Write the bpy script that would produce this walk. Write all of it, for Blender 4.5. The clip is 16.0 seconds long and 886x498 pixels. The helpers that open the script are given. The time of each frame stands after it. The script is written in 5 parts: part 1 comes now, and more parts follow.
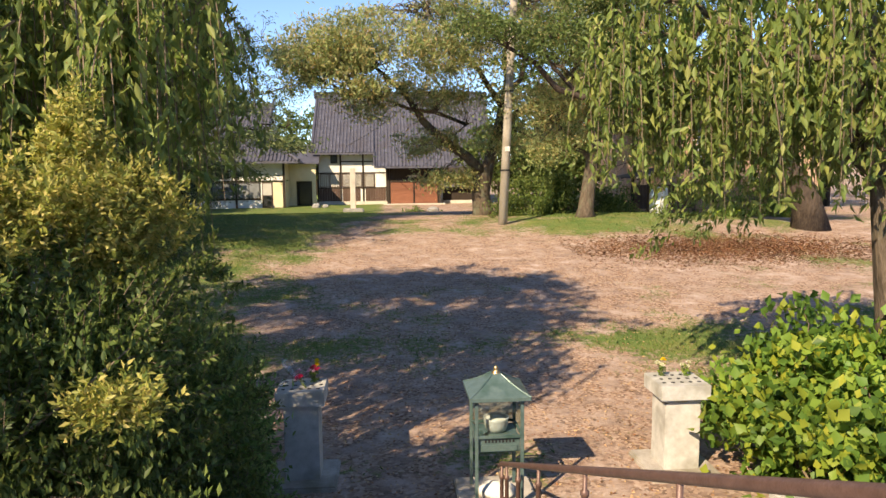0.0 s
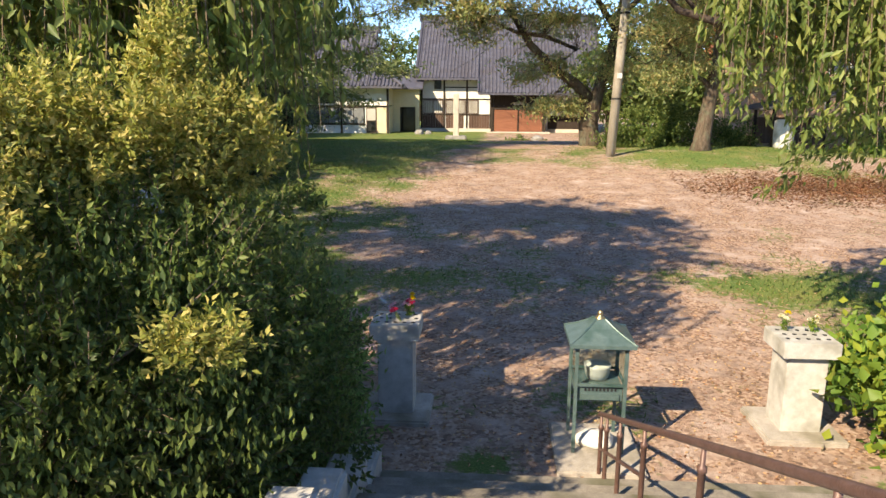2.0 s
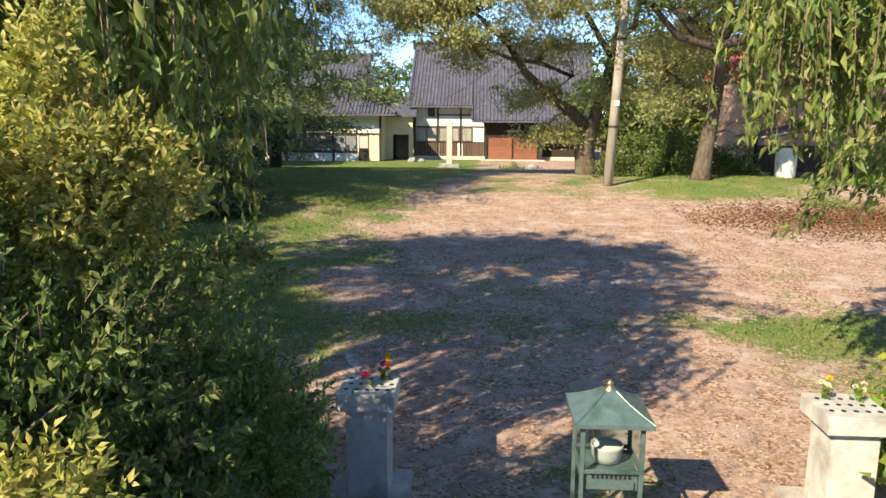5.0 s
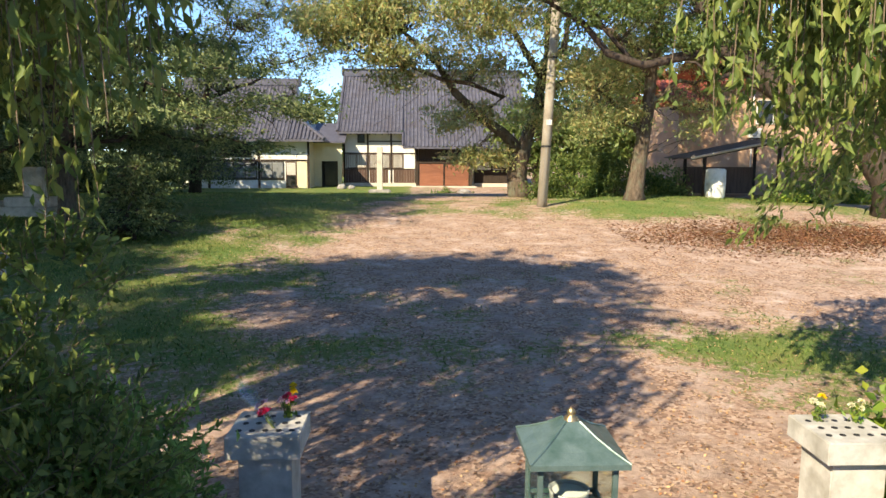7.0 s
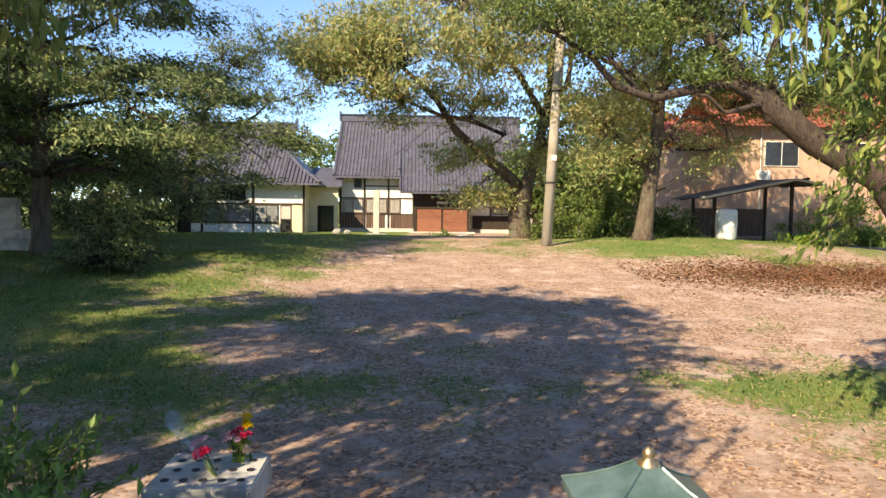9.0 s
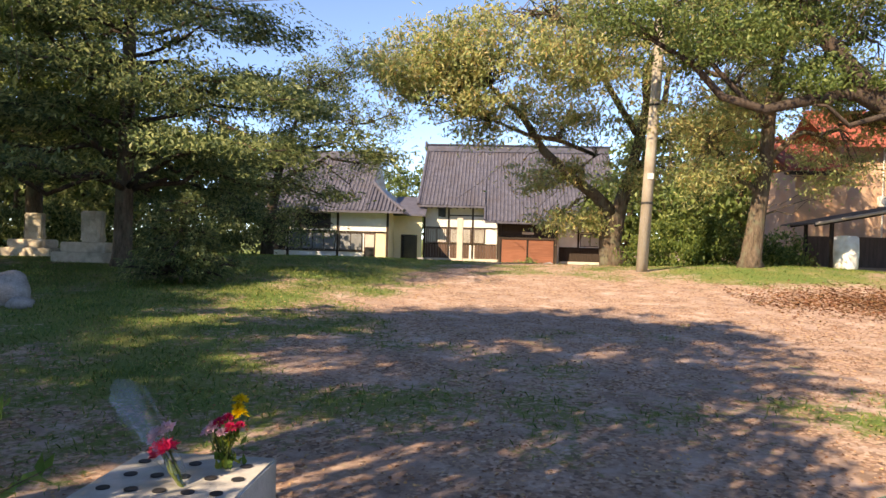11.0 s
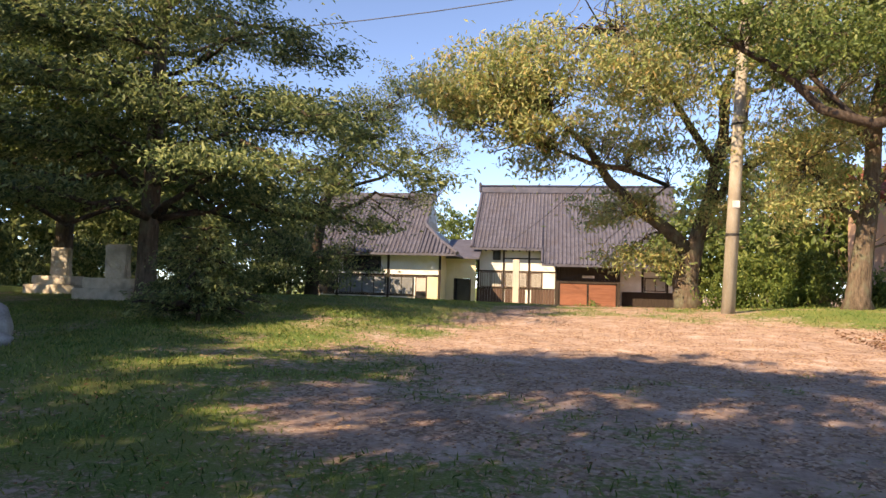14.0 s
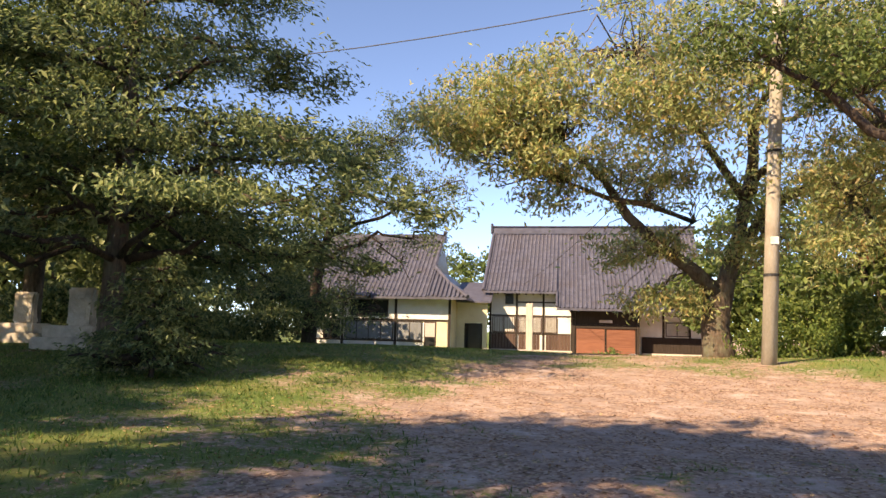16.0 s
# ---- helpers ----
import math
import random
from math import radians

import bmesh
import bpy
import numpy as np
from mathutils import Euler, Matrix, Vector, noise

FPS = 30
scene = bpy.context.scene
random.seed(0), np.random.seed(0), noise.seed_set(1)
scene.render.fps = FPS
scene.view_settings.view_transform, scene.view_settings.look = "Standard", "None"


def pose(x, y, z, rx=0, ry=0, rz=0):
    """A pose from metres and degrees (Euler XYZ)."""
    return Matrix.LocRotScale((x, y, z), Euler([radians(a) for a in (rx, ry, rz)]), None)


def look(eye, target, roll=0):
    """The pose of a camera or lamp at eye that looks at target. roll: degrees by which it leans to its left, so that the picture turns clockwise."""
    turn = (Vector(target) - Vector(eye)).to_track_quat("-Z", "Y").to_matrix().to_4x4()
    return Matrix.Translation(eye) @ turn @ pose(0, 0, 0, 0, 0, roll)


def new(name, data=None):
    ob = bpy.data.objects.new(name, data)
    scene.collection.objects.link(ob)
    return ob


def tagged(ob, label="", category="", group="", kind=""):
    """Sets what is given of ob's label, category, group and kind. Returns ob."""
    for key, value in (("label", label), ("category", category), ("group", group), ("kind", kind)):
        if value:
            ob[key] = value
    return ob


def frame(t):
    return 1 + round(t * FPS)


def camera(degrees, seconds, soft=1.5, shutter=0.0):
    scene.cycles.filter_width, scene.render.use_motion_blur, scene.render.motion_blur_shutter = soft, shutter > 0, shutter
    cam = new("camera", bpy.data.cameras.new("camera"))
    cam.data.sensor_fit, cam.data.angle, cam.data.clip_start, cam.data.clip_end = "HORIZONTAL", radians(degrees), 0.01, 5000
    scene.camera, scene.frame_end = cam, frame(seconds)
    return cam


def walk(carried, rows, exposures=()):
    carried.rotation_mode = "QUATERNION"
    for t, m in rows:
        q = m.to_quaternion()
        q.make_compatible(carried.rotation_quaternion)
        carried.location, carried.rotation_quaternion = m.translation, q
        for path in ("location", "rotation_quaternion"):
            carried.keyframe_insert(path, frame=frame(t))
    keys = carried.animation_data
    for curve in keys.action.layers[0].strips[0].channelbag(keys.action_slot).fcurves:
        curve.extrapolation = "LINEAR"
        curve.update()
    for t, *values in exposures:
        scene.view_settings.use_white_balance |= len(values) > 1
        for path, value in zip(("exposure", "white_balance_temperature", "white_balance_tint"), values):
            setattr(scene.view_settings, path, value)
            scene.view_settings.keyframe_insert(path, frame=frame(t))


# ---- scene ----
# ---------- camera ----------
cam = camera(63.8, 16.0, soft=1.5)
PATH = [
    (0, (0.374, -12.049, 3.538), (0.532, -10.069, 3.303), -0.5),
    (0.5, (0.418, -12.009, 3.542), (0.454, -10.043, 3.173), -0.1),
    (1, (0.417, -11.935, 3.555), (0.368, -9.98, 3.137), 0.3),
    (1.5, (0.372, -11.764, 3.546), (0.276, -9.813, 3.119), 0.5),
    (2, (0.368, -11.615, 3.528), (0.246, -9.665, 3.096), 0.3),
    (2.5, (0.441, -11.415, 3.567), (0.305, -9.466, 3.142), 0.3),
    (3, (0.445, -11.199, 3.595), (0.308, -9.248, 3.179), 0.5),
    (3.5, (0.405, -10.975, 3.625), (0.274, -9.021, 3.219), 0.4),
    (6, (0.477, -9.851, 3.29), (0.431, -7.878, 2.96), 0.4),
    (6.5, (0.495, -9.456, 3.14), (0.516, -7.481, 2.826), 0.3),
    (7, (0.482, -9.268, 3.092), (0.559, -7.289, 2.82), 0.3),
    (7.5, (0.443, -8.927, 2.914), (0.55, -6.943, 2.687), 0.4),
    (8, (0.477, -8.594, 2.761), (0.597, -6.607, 2.56), 0.4),
    (10.5, (0.396, -6.846, 2.089), (0.316, -4.848, 2.058), 1.5),
    (11, (0.476, -6.551, 1.934), (0.324, -4.557, 1.907), 1.5),
    (11.5, (0.49, -6.224, 1.805), (0.296, -4.234, 1.786), 1.5),
    (12, (0.438, -5.857, 1.695), (0.216, -3.87, 1.684), 1.5),
    (12.5, (0.426, -5.477, 1.578), (0.182, -3.492, 1.584), 1.5),
    (13, (0.349, -5.079, 1.552), (0.085, -3.097, 1.596), 1.5),
    (13.5, (0.309, -4.578, 1.563), (0.026, -2.6, 1.643), 1.5),
    (14, (0.273, -4.11, 1.593), (-0.034, -2.136, 1.698), 1.6),
    (14.5, (0.229, -3.609, 1.634), (-0.1, -1.641, 1.768), 1.6),
    (15, (0.207, -3.07, 1.651), (-0.138, -1.108, 1.827), 1.6),
    (15.5, (0.167, -2.502, 1.677), (-0.181, -0.544, 1.887), 1.6),
    (16, (0.272, -1.928, 1.702), (-0.077, 0.029, 1.928), 1.5),
]
walk(cam, [(t, look(e, g, r)) for t, e, g, r in PATH], [(0.0, 1.28, 8300, 9), (3.5, 1.54, 7600, 5), (8.0, 1.50, 7800, 4), (10.5, 1.60, 8700, 14), (16.0, 1.54, 9200, 17)])

# ---------- world and sun ----------
SUN_FROM = Vector((-1.0, -1.2, 1.12)).normalized()
world = bpy.data.worlds.new("world")
scene.world = world
world.use_nodes = True
wn = world.node_tree.nodes
sky = wn.new("ShaderNodeTexSky")
sky.sky_type = "NISHITA"
sky.sun_disc = False
sky.sun_elevation = math.asin(SUN_FROM.z)
sky.sun_rotation = math.atan2(SUN_FROM.x, SUN_FROM.y)
sky.air_density, sky.dust_density, sky.ozone_density = 0.68, 0.0, 5.5
sky.altitude = 2600
world.node_tree.links.new(sky.outputs[0], wn["Background"].inputs[0])
wn["Background"].inputs[1].default_value = 0.15
sun = new("sun", bpy.data.lights.new("sun", "SUN"))
sun.data.energy, sun.data.angle, sun.data.color = 3.9, radians(0.6), (1.0, 0.88, 0.72)
sun.matrix_world = look(SUN_FROM * 60, (0, 0, 0))


# ---------- materials ----------
def mat(name):
    m = bpy.data.materials.new(name)
    m.use_nodes = True
    return m, m.node_tree.nodes, m.node_tree.links, m.node_tree.nodes["Principled BSDF"]


def surface(name, a, b, scale=6.0, rough=0.8, bump=0.3, metal=0.0, fine=60.0, stretch=(1, 1, 1), stain=None, vary=0.0, spec=0.3, depth=0.01):
    """Two-scale noise between the colours a and b, with a stain colour in patches and fine relief."""
    m, n, l, p = mat(name)
    tc = n.new("ShaderNodeTexCoord")
    mp = n.new("ShaderNodeMapping")
    mp.inputs["Scale"].default_value = stretch
    l.new(tc.outputs["Object"], mp.inputs[0])
    big = n.new("ShaderNodeTexNoise")
    big.inputs["Scale"].default_value, big.inputs["Detail"].default_value, big.inputs["Roughness"].default_value = scale, 6, 0.65
    small = n.new("ShaderNodeTexNoise")
    small.inputs["Scale"].default_value, small.inputs["Detail"].default_value = fine, 4
    l.new(mp.outputs[0], big.inputs[0])
    l.new(mp.outputs[0], small.inputs[0])
    add = n.new("ShaderNodeMath")
    add.operation = "MULTIPLY_ADD"
    l.new(small.outputs[0], add.inputs[0])
    add.inputs[1].default_value = 0.5
    l.new(big.outputs[0], add.inputs[2])
    ramp = n.new("ShaderNodeValToRGB")
    ramp.color_ramp.elements[0].position, ramp.color_ramp.elements[1].position = 0.52, 0.98
    ramp.color_ramp.elements[0].color, ramp.color_ramp.elements[1].color = (*a, 1), (*b, 1)
    l.new(add.outputs[0], ramp.inputs[0])
    out = ramp.outputs[0]
    if stain:
        sn = n.new("ShaderNodeTexNoise")
        sn.inputs["Scale"].default_value, sn.inputs["Detail"].default_value = scale * 0.35, 7
        l.new(tc.outputs["Object"], sn.inputs[0])
        sr = n.new("ShaderNodeValToRGB")
        sr.color_ramp.elements[0].position, sr.color_ramp.elements[1].position = 0.5, 0.68
        l.new(sn.outputs[0], sr.inputs[0])
        mix = n.new("ShaderNodeMix")
        mix.data_type = "RGBA"
        l.new(sr.outputs[0], mix.inputs[0])
        l.new(out, mix.inputs[6])
        mix.inputs[7].default_value = (*stain, 1)
        out = mix.outputs[2]
    if vary:
        oi = n.new("ShaderNodeObjectInfo")
        mr = n.new("ShaderNodeMapRange")
        mr.inputs[3].default_value, mr.inputs[4].default_value = 1 - vary, 1 + vary
        l.new(oi.outputs["Random"], mr.inputs[0])
        hs = n.new("ShaderNodeHueSaturation")
        l.new(mr.outputs[0], hs.inputs["Value"])
        l.new(out, hs.inputs["Color"])
        out = hs.outputs[0]
    l.new(out, p.inputs["Base Color"])
    p.inputs["Roughness"].default_value, p.inputs["Metallic"].default_value = rough, metal
    p.inputs["Specular IOR Level"].default_value = spec
    if bump:
        bp = n.new("ShaderNodeBump")
        bp.inputs["Strength"].default_value, bp.inputs["Distance"].default_value = bump, depth
        l.new(add.outputs[0], bp.inputs["Height"])
        l.new(bp.outputs[0], p.inputs["Normal"])
    return m


def leaf_material(name, colours, translucent=0.35, rough=0.5):
    """Leaves that differ one by one in colour and let some light through."""
    m, n, l, p = mat(name)
    g = n.new("ShaderNodeNewGeometry")
    ramp = n.new("ShaderNodeValToRGB")
    el = ramp.color_ramp.elements
    for i, c in enumerate(colours):
        e = el[i] if i < 2 else el.new(1.0)
        e.color = (*c, 1)
    for i in range(len(colours)):
        el[i].position = i / (len(colours) - 1)
    for i, c in enumerate(colours):
        el[i].color = (*c, 1)
    l.new(g.outputs["Random Per Island"], ramp.inputs[0])
    tc = n.new("ShaderNodeTexCoord")
    ns = n.new("ShaderNodeTexNoise")
    ns.inputs["Scale"].default_value = 0.8
    l.new(tc.outputs["Object"], ns.inputs[0])
    hs = n.new("ShaderNodeHueSaturation")
    mr = n.new("ShaderNodeMapRange")
    mr.inputs[1].default_value, mr.inputs[2].default_value, mr.inputs[3].default_value, mr.inputs[4].default_value = 0.3, 0.7, 0.75, 1.25
    l.new(ns.outputs[0], mr.inputs[0])
    l.new(mr.outputs[0], hs.inputs["Value"])
    l.new(ramp.outputs[0], hs.inputs["Color"])
    l.new(hs.outputs[0], p.inputs["Base Color"])
    p.inputs["Roughness"].default_value = rough
    p.inputs["Specular IOR Level"].default_value = 0.35
    tr = n.new("ShaderNodeBsdfTranslucent")
    l.new(hs.outputs[0], tr.inputs[0])
    mx = n.new("ShaderNodeMixShader")
    mx.inputs[0].default_value = translucent
    l.new(p.outputs[0], mx.inputs[1])
    l.new(tr.outputs[0], mx.inputs[2])
    l.new(mx.outputs[0], n["Material Output"].inputs[0])
    return m


def ground_material():
    """Trodden soil with leaf litter, going over into short grass where the sheet's grass mask says so."""
    m, n, l, p = mat("ground_soil")
    tc = n.new("ShaderNodeTexCoord")

    def nz(scale, detail=6, rough=0.6):
        k = n.new("ShaderNodeTexNoise")
        k.inputs["Scale"].default_value, k.inputs["Detail"].default_value, k.inputs["Roughness"].default_value = scale, detail, rough
        l.new(tc.outputs["Object"], k.inputs[0])
        return k.outputs[0]

    def ramp(src, stops):
        r = n.new("ShaderNodeValToRGB")
        e = r.color_ramp.elements
        while len(e) < len(stops):
            e.new(1.0)
        for i, (pos, c) in enumerate(stops):
            e[i].position = pos
        for i, (pos, c) in enumerate(stops):
            e[i].color = (*c, 1)
        l.new(src, r.inputs[0])
        return r.outputs[0]

    def mix(f, a, b):
        k = n.new("ShaderNodeMix")
        k.data_type = "RGBA"
        l.new(f, k.inputs[0])
        l.new(a, k.inputs[6])
        l.new(b, k.inputs[7])
        return k.outputs[2]

    soil = ramp(nz(1.3, 8, 0.7), [(0.35, (0.21, 0.15, 0.125)), (0.5, (0.39, 0.29, 0.245)), (0.68, (0.56, 0.45, 0.40))])
    vor = n.new("ShaderNodeTexVoronoi")
    vor.inputs["Scale"].default_value = 24
    l.new(tc.outputs["Object"], vor.inputs[0])
    litter = ramp(vor.outputs["Color"], [(0.1, (0.09, 0.055, 0.04)), (0.45, (0.31, 0.19, 0.135)), (0.8, (0.50, 0.36, 0.28)), (1.0, (0.57, 0.46, 0.38))])
    lm = ramp(nz(2.2, 5), [(0.38, (0, 0, 0)), (0.55, (0.8, 0.8, 0.8))])
    base = mix(lm, soil, litter)
    grass = ramp(nz(38, 5, 0.7), [(0.3, (0.045, 0.08, 0.02)), (0.5, (0.10, 0.16, 0.045)), (0.7, (0.19, 0.25, 0.085))])
    dry = ramp(nz(0.9, 5), [(0.4, (0, 0, 0)), (0.7, (0.45, 0.45, 0.45))])
    hay = n.new("ShaderNodeRGB")
    hay.outputs[0].default_value = (0.29, 0.24, 0.09, 1)
    grass = mix(dry, grass, hay.outputs[0])
    at = n.new("ShaderNodeAttribute")
    at.attribute_name = "grass"
    ad = n.new("ShaderNodeMath")
    ad.operation = "ADD"
    l.new(at.outputs["Fac"], ad.inputs[0])
    sb = n.new("ShaderNodeMath")
    sb.operation = "MULTIPLY_ADD"
    l.new(nz(7, 8, 0.75), sb.inputs[0])
    sb.inputs[1].default_value, sb.inputs[2].default_value = 1.6, -0.8
    l.new(sb.outputs[0], ad.inputs[1])
    gm = ramp(ad.outputs[0], [(0.4, (0, 0, 0)), (0.62, (1, 1, 1))])
    l.new(mix(gm, base, grass), p.inputs["Base Color"])
    p.inputs["Roughness"].default_value = 0.95
    p.inputs["Specular IOR Level"].default_value = 0.14
    bp = n.new("ShaderNodeBump")
    bp.inputs["Strength"].default_value, bp.inputs["Distance"].default_value = 0.7, 0.03
    l.new(nz(26, 6, 0.75), bp.inputs["Height"])
    l.new(bp.outputs[0], p.inputs["Normal"])
    return m


GROUND = ground_material()
GRANITE = surface("pale_granite", (0.36, 0.35, 0.33), (0.56, 0.55, 0.53), 9, 0.7, 0.25, fine=220, stain=(0.30, 0.29, 0.26))
STEP = surface("worn_step_stone", (0.16, 0.14, 0.12), (0.32, 0.29, 0.25), 5, 0.9, 0.5, fine=90, stain=(0.10, 0.10, 0.06), vary=0.15)
SLAB = surface("weathered_concrete", (0.30, 0.27, 0.24), (0.48, 0.44, 0.40), 5, 0.9, 0.4, fine=80, stain=(0.2, 0.18, 0.14))
HOLE = surface("dark_hole", (0.012, 0.012, 0.014), (0.03, 0.03, 0.035), 20, 0.6, 0.0)
COPPER = surface("green_painted_metal", (0.085, 0.14, 0.14), (0.14, 0.205, 0.205), 12, 0.38, 0.15, metal=0.3, fine=90, stain=(0.05, 0.10, 0.09), spec=0.5)
BRASS = surface("tarnished_brass", (0.35, 0.25, 0.13), (0.55, 0.42, 0.25), 30, 0.4, 0.1, metal=0.9)
IRON = surface("brown_painted_steel", (0.09, 0.05, 0.042), (0.17, 0.10, 0.085), 14, 0.45, 0.2, metal=0.2, fine=120, spec=0.5)
CERAMIC = surface("grey_glazed_bowl", (0.35, 0.36, 0.36), (0.5, 0.5, 0.5), 10, 0.3, 0.05, spec=0.5)
ASH = surface("white_ash", (0.62, 0.61, 0.58), (0.8, 0.79, 0.76), 40, 0.95, 0.4)
BARK = surface("furrowed_bark", (0.04, 0.03, 0.022), (0.17, 0.128, 0.096), 7, 0.95, 1.0, fine=26, stretch=(1, 1, 0.25), stain=(0.12, 0.12, 0.085), depth=0.05)
BARK_DARK = surface("dark_bark", (0.03, 0.022, 0.018), (0.10, 0.075, 0.058), 6, 0.95, 1.0, fine=24, stretch=(1, 1, 0.25), depth=0.05)
TWIG = surface("grey_twig", (0.10, 0.075, 0.05), (0.22, 0.17, 0.12), 10, 0.9, 0.2)
POLE = surface("weathered_concrete_pole", (0.24, 0.215, 0.175), (0.40, 0.365, 0.31), 3, 0.85, 0.3, stretch=(1, 1, 0.2), stain=(0.20, 0.17, 0.13))
PLASTER = surface("white_plaster", (0.66, 0.65, 0.62), (0.80, 0.79, 0.76), 1.2, 0.9, 0.15, stain=(0.58, 0.56, 0.52))
CREAM = surface("cream_plaster", (0.58, 0.50, 0.33), (0.70, 0.62, 0.44), 1.2, 0.9, 0.15)
TIMBER = surface("dark_stained_timber", (0.018, 0.013, 0.010), (0.05, 0.036, 0.028), 4, 0.8, 0.4, stretch=(4, 4, 0.4))
BOARD = surface("brown_weatherboard", (0.06, 0.036, 0.028), (0.13, 0.082, 0.065), 3, 0.8, 0.4, stretch=(5, 5, 0.4), vary=0.22)
REDWOOD = surface("red_brown_door_wood", (0.16, 0.06, 0.035), (0.27, 0.115, 0.07), 3, 0.6, 0.3, stretch=(0.4, 4, 5), vary=0.12)
SHOJI = surface("pale_lattice_paper", (0.36, 0.35, 0.325), (0.48, 0.465, 0.43), 2, 0.9, 0.05)
TILE = surface("grey_roof_tile", (0.045, 0.046, 0.062), (0.12, 0.12, 0.155), 2.5, 0.4, 0.3, fine=14, stain=(0.075, 0.07, 0.085), spec=0.5)
FOUND = surface("pale_foundation", (0.46, 0.41, 0.35), (0.62, 0.57, 0.5), 2, 0.9, 0.2)
ORANGE = surface("peach_render", (0.40, 0.265, 0.19), (0.50, 0.345, 0.255), 1.5, 0.9, 0.2, stain=(0.5, 0.30, 0.19))
REDROOF = surface("red_roof_tile", (0.20, 0.055, 0.04), (0.33, 0.10, 0.07), 3, 0.6, 0.3)
RUSTROOF = surface("dark_sheet_roof", (0.045, 0.035, 0.03), (0.12, 0.10, 0.085), 3, 0.7, 0.3)
ENAMEL = surface("white_enamel", (0.6, 0.6, 0.58), (0.74, 0.74, 0.72), 5, 0.5, 0.1, stain=(0.42, 0.38, 0.32))
ROCK = surface("grey_boulder", (0.15, 0.145, 0.14), (0.38, 0.37, 0.36), 4, 0.9, 0.7, fine=40)
WIRE = surface("black_cable", (0.02, 0.02, 0.02), (0.04, 0.04, 0.04), 5, 0.6, 0)
SANDSTONE = surface("pale_sandstone", (0.40, 0.34, 0.27), (0.60, 0.53, 0.43), 4, 0.9, 0.4, fine=70, stain=(0.26, 0.24, 0.19))
PALEWOOD = surface("bleached_wood_post", (0.42, 0.36, 0.31), (0.60, 0.53, 0.47), 3, 0.85, 0.3, stretch=(5, 5, 0.5))

LEAF_CHERRY = leaf_material("autumn_cherry_leaf", [(0.19, 0.27, 0.10), (0.30, 0.37, 0.15), (0.42, 0.45, 0.20), (0.52, 0.50, 0.24), (0.56, 0.40, 0.18)], 0.55)
LEAF_WEEP = leaf_material("weeping_leaf", [(0.10, 0.15, 0.04), (0.16, 0.23, 0.06), (0.24, 0.30, 0.085), (0.34, 0.36, 0.11)], 0.5)
LEAF_DARK = leaf_material("dark_needle_leaf", [(0.05, 0.085, 0.04), (0.10, 0.15, 0.062), (0.19, 0.24, 0.10), (0.34, 0.38, 0.17)], 0.5)
LEAF_MID = leaf_material("mid_green_leaf", [(0.06, 0.10, 0.03), (0.11, 0.165, 0.045), (0.20, 0.25, 0.08)], 0.4)
# yellower shrub leaf: sunlight on the hedge tops put into the colour
LEAF_HEDGE_LIT = leaf_material("sunlit_shrub_leaf", [(0.20, 0.24, 0.05), (0.32, 0.34, 0.08), (0.46, 0.43, 0.12), (0.58, 0.48, 0.17)], 0.45)
LEAF_HEDGE_DARK = leaf_material("shrub_leaf", [(0.06, 0.105, 0.03), (0.12, 0.18, 0.05), (0.25, 0.30, 0.085)], 0.5)
LEAF_BROAD = leaf_material("broad_bright_leaf", [(0.06, 0.13, 0.025), (0.11, 0.21, 0.04), (0.19, 0.30, 0.05), (0.34, 0.36, 0.05)], 0.4)
LEAF_FERN = leaf_material("soft_green_leaf", [(0.10, 0.20, 0.05), (0.16, 0.30, 0.075), (0.24, 0.38, 0.11), (0.32, 0.43, 0.15)], 0.5)
LEAF_RED = leaf_material("reddened_leaf", [(0.20, 0.06, 0.04), (0.30, 0.11, 0.07), (0.24, 0.15, 0.05)], 0.35)
LEAF_FALLEN = leaf_material("fallen_leaf", [(0.10, 0.045, 0.025), (0.30, 0.14, 0.07), (0.48, 0.30, 0.17), (0.55, 0.38, 0.2), (0.16, 0.08, 0.04)], 0.1, 0.8)
LEAF_RUSSET = leaf_material("russet_fallen_leaf", [(0.07, 0.03, 0.018), (0.16, 0.065, 0.035), (0.26, 0.12, 0.06), (0.12, 0.09, 0.035)], 0.1, 0.8)
GRASS = leaf_material("grass_blade", [(0.055, 0.12, 0.025), (0.11, 0.20, 0.045), (0.19, 0.27, 0.07), (0.33, 0.33, 0.11)], 0.35)
PETAL_RED = leaf_material("crimson_petal", [(0.45, 0.01, 0.06), (0.62, 0.03, 0.14)], 0.25)
PETAL_PINK = leaf_material("pale_pink_petal", [(0.75, 0.45, 0.55), (0.82, 0.62, 0.68)], 0.3)
PETAL_YELLOW = leaf_material("yellow_petal", [(0.75, 0.50, 0.01), (0.85, 0.62, 0.03)], 0.3)
PETAL_WHITE = leaf_material("cream_petal", [(0.72, 0.68, 0.40), (0.80, 0.80, 0.68)], 0.3)


def glass_material(name, tint, rough, see):
    """Thin clear sheet: mostly seen through, with a little gloss."""
    m, n, l, p = mat(name)
    gl = n.new("ShaderNodeBsdfGlossy")
    gl.inputs["Roughness"].default_value = rough
    t = n.new("ShaderNodeBsdfTransparent")
    t.inputs[0].default_value = (*tint, 1)
    mx = n.new("ShaderNodeMixShader")
    mx.inputs[0].default_value = see
    l.new(gl.outputs[0], mx.inputs[1])
    l.new(t.outputs[0], mx.inputs[2])
    l.new(mx.outputs[0], n["Material Output"].inputs[0])
    return m


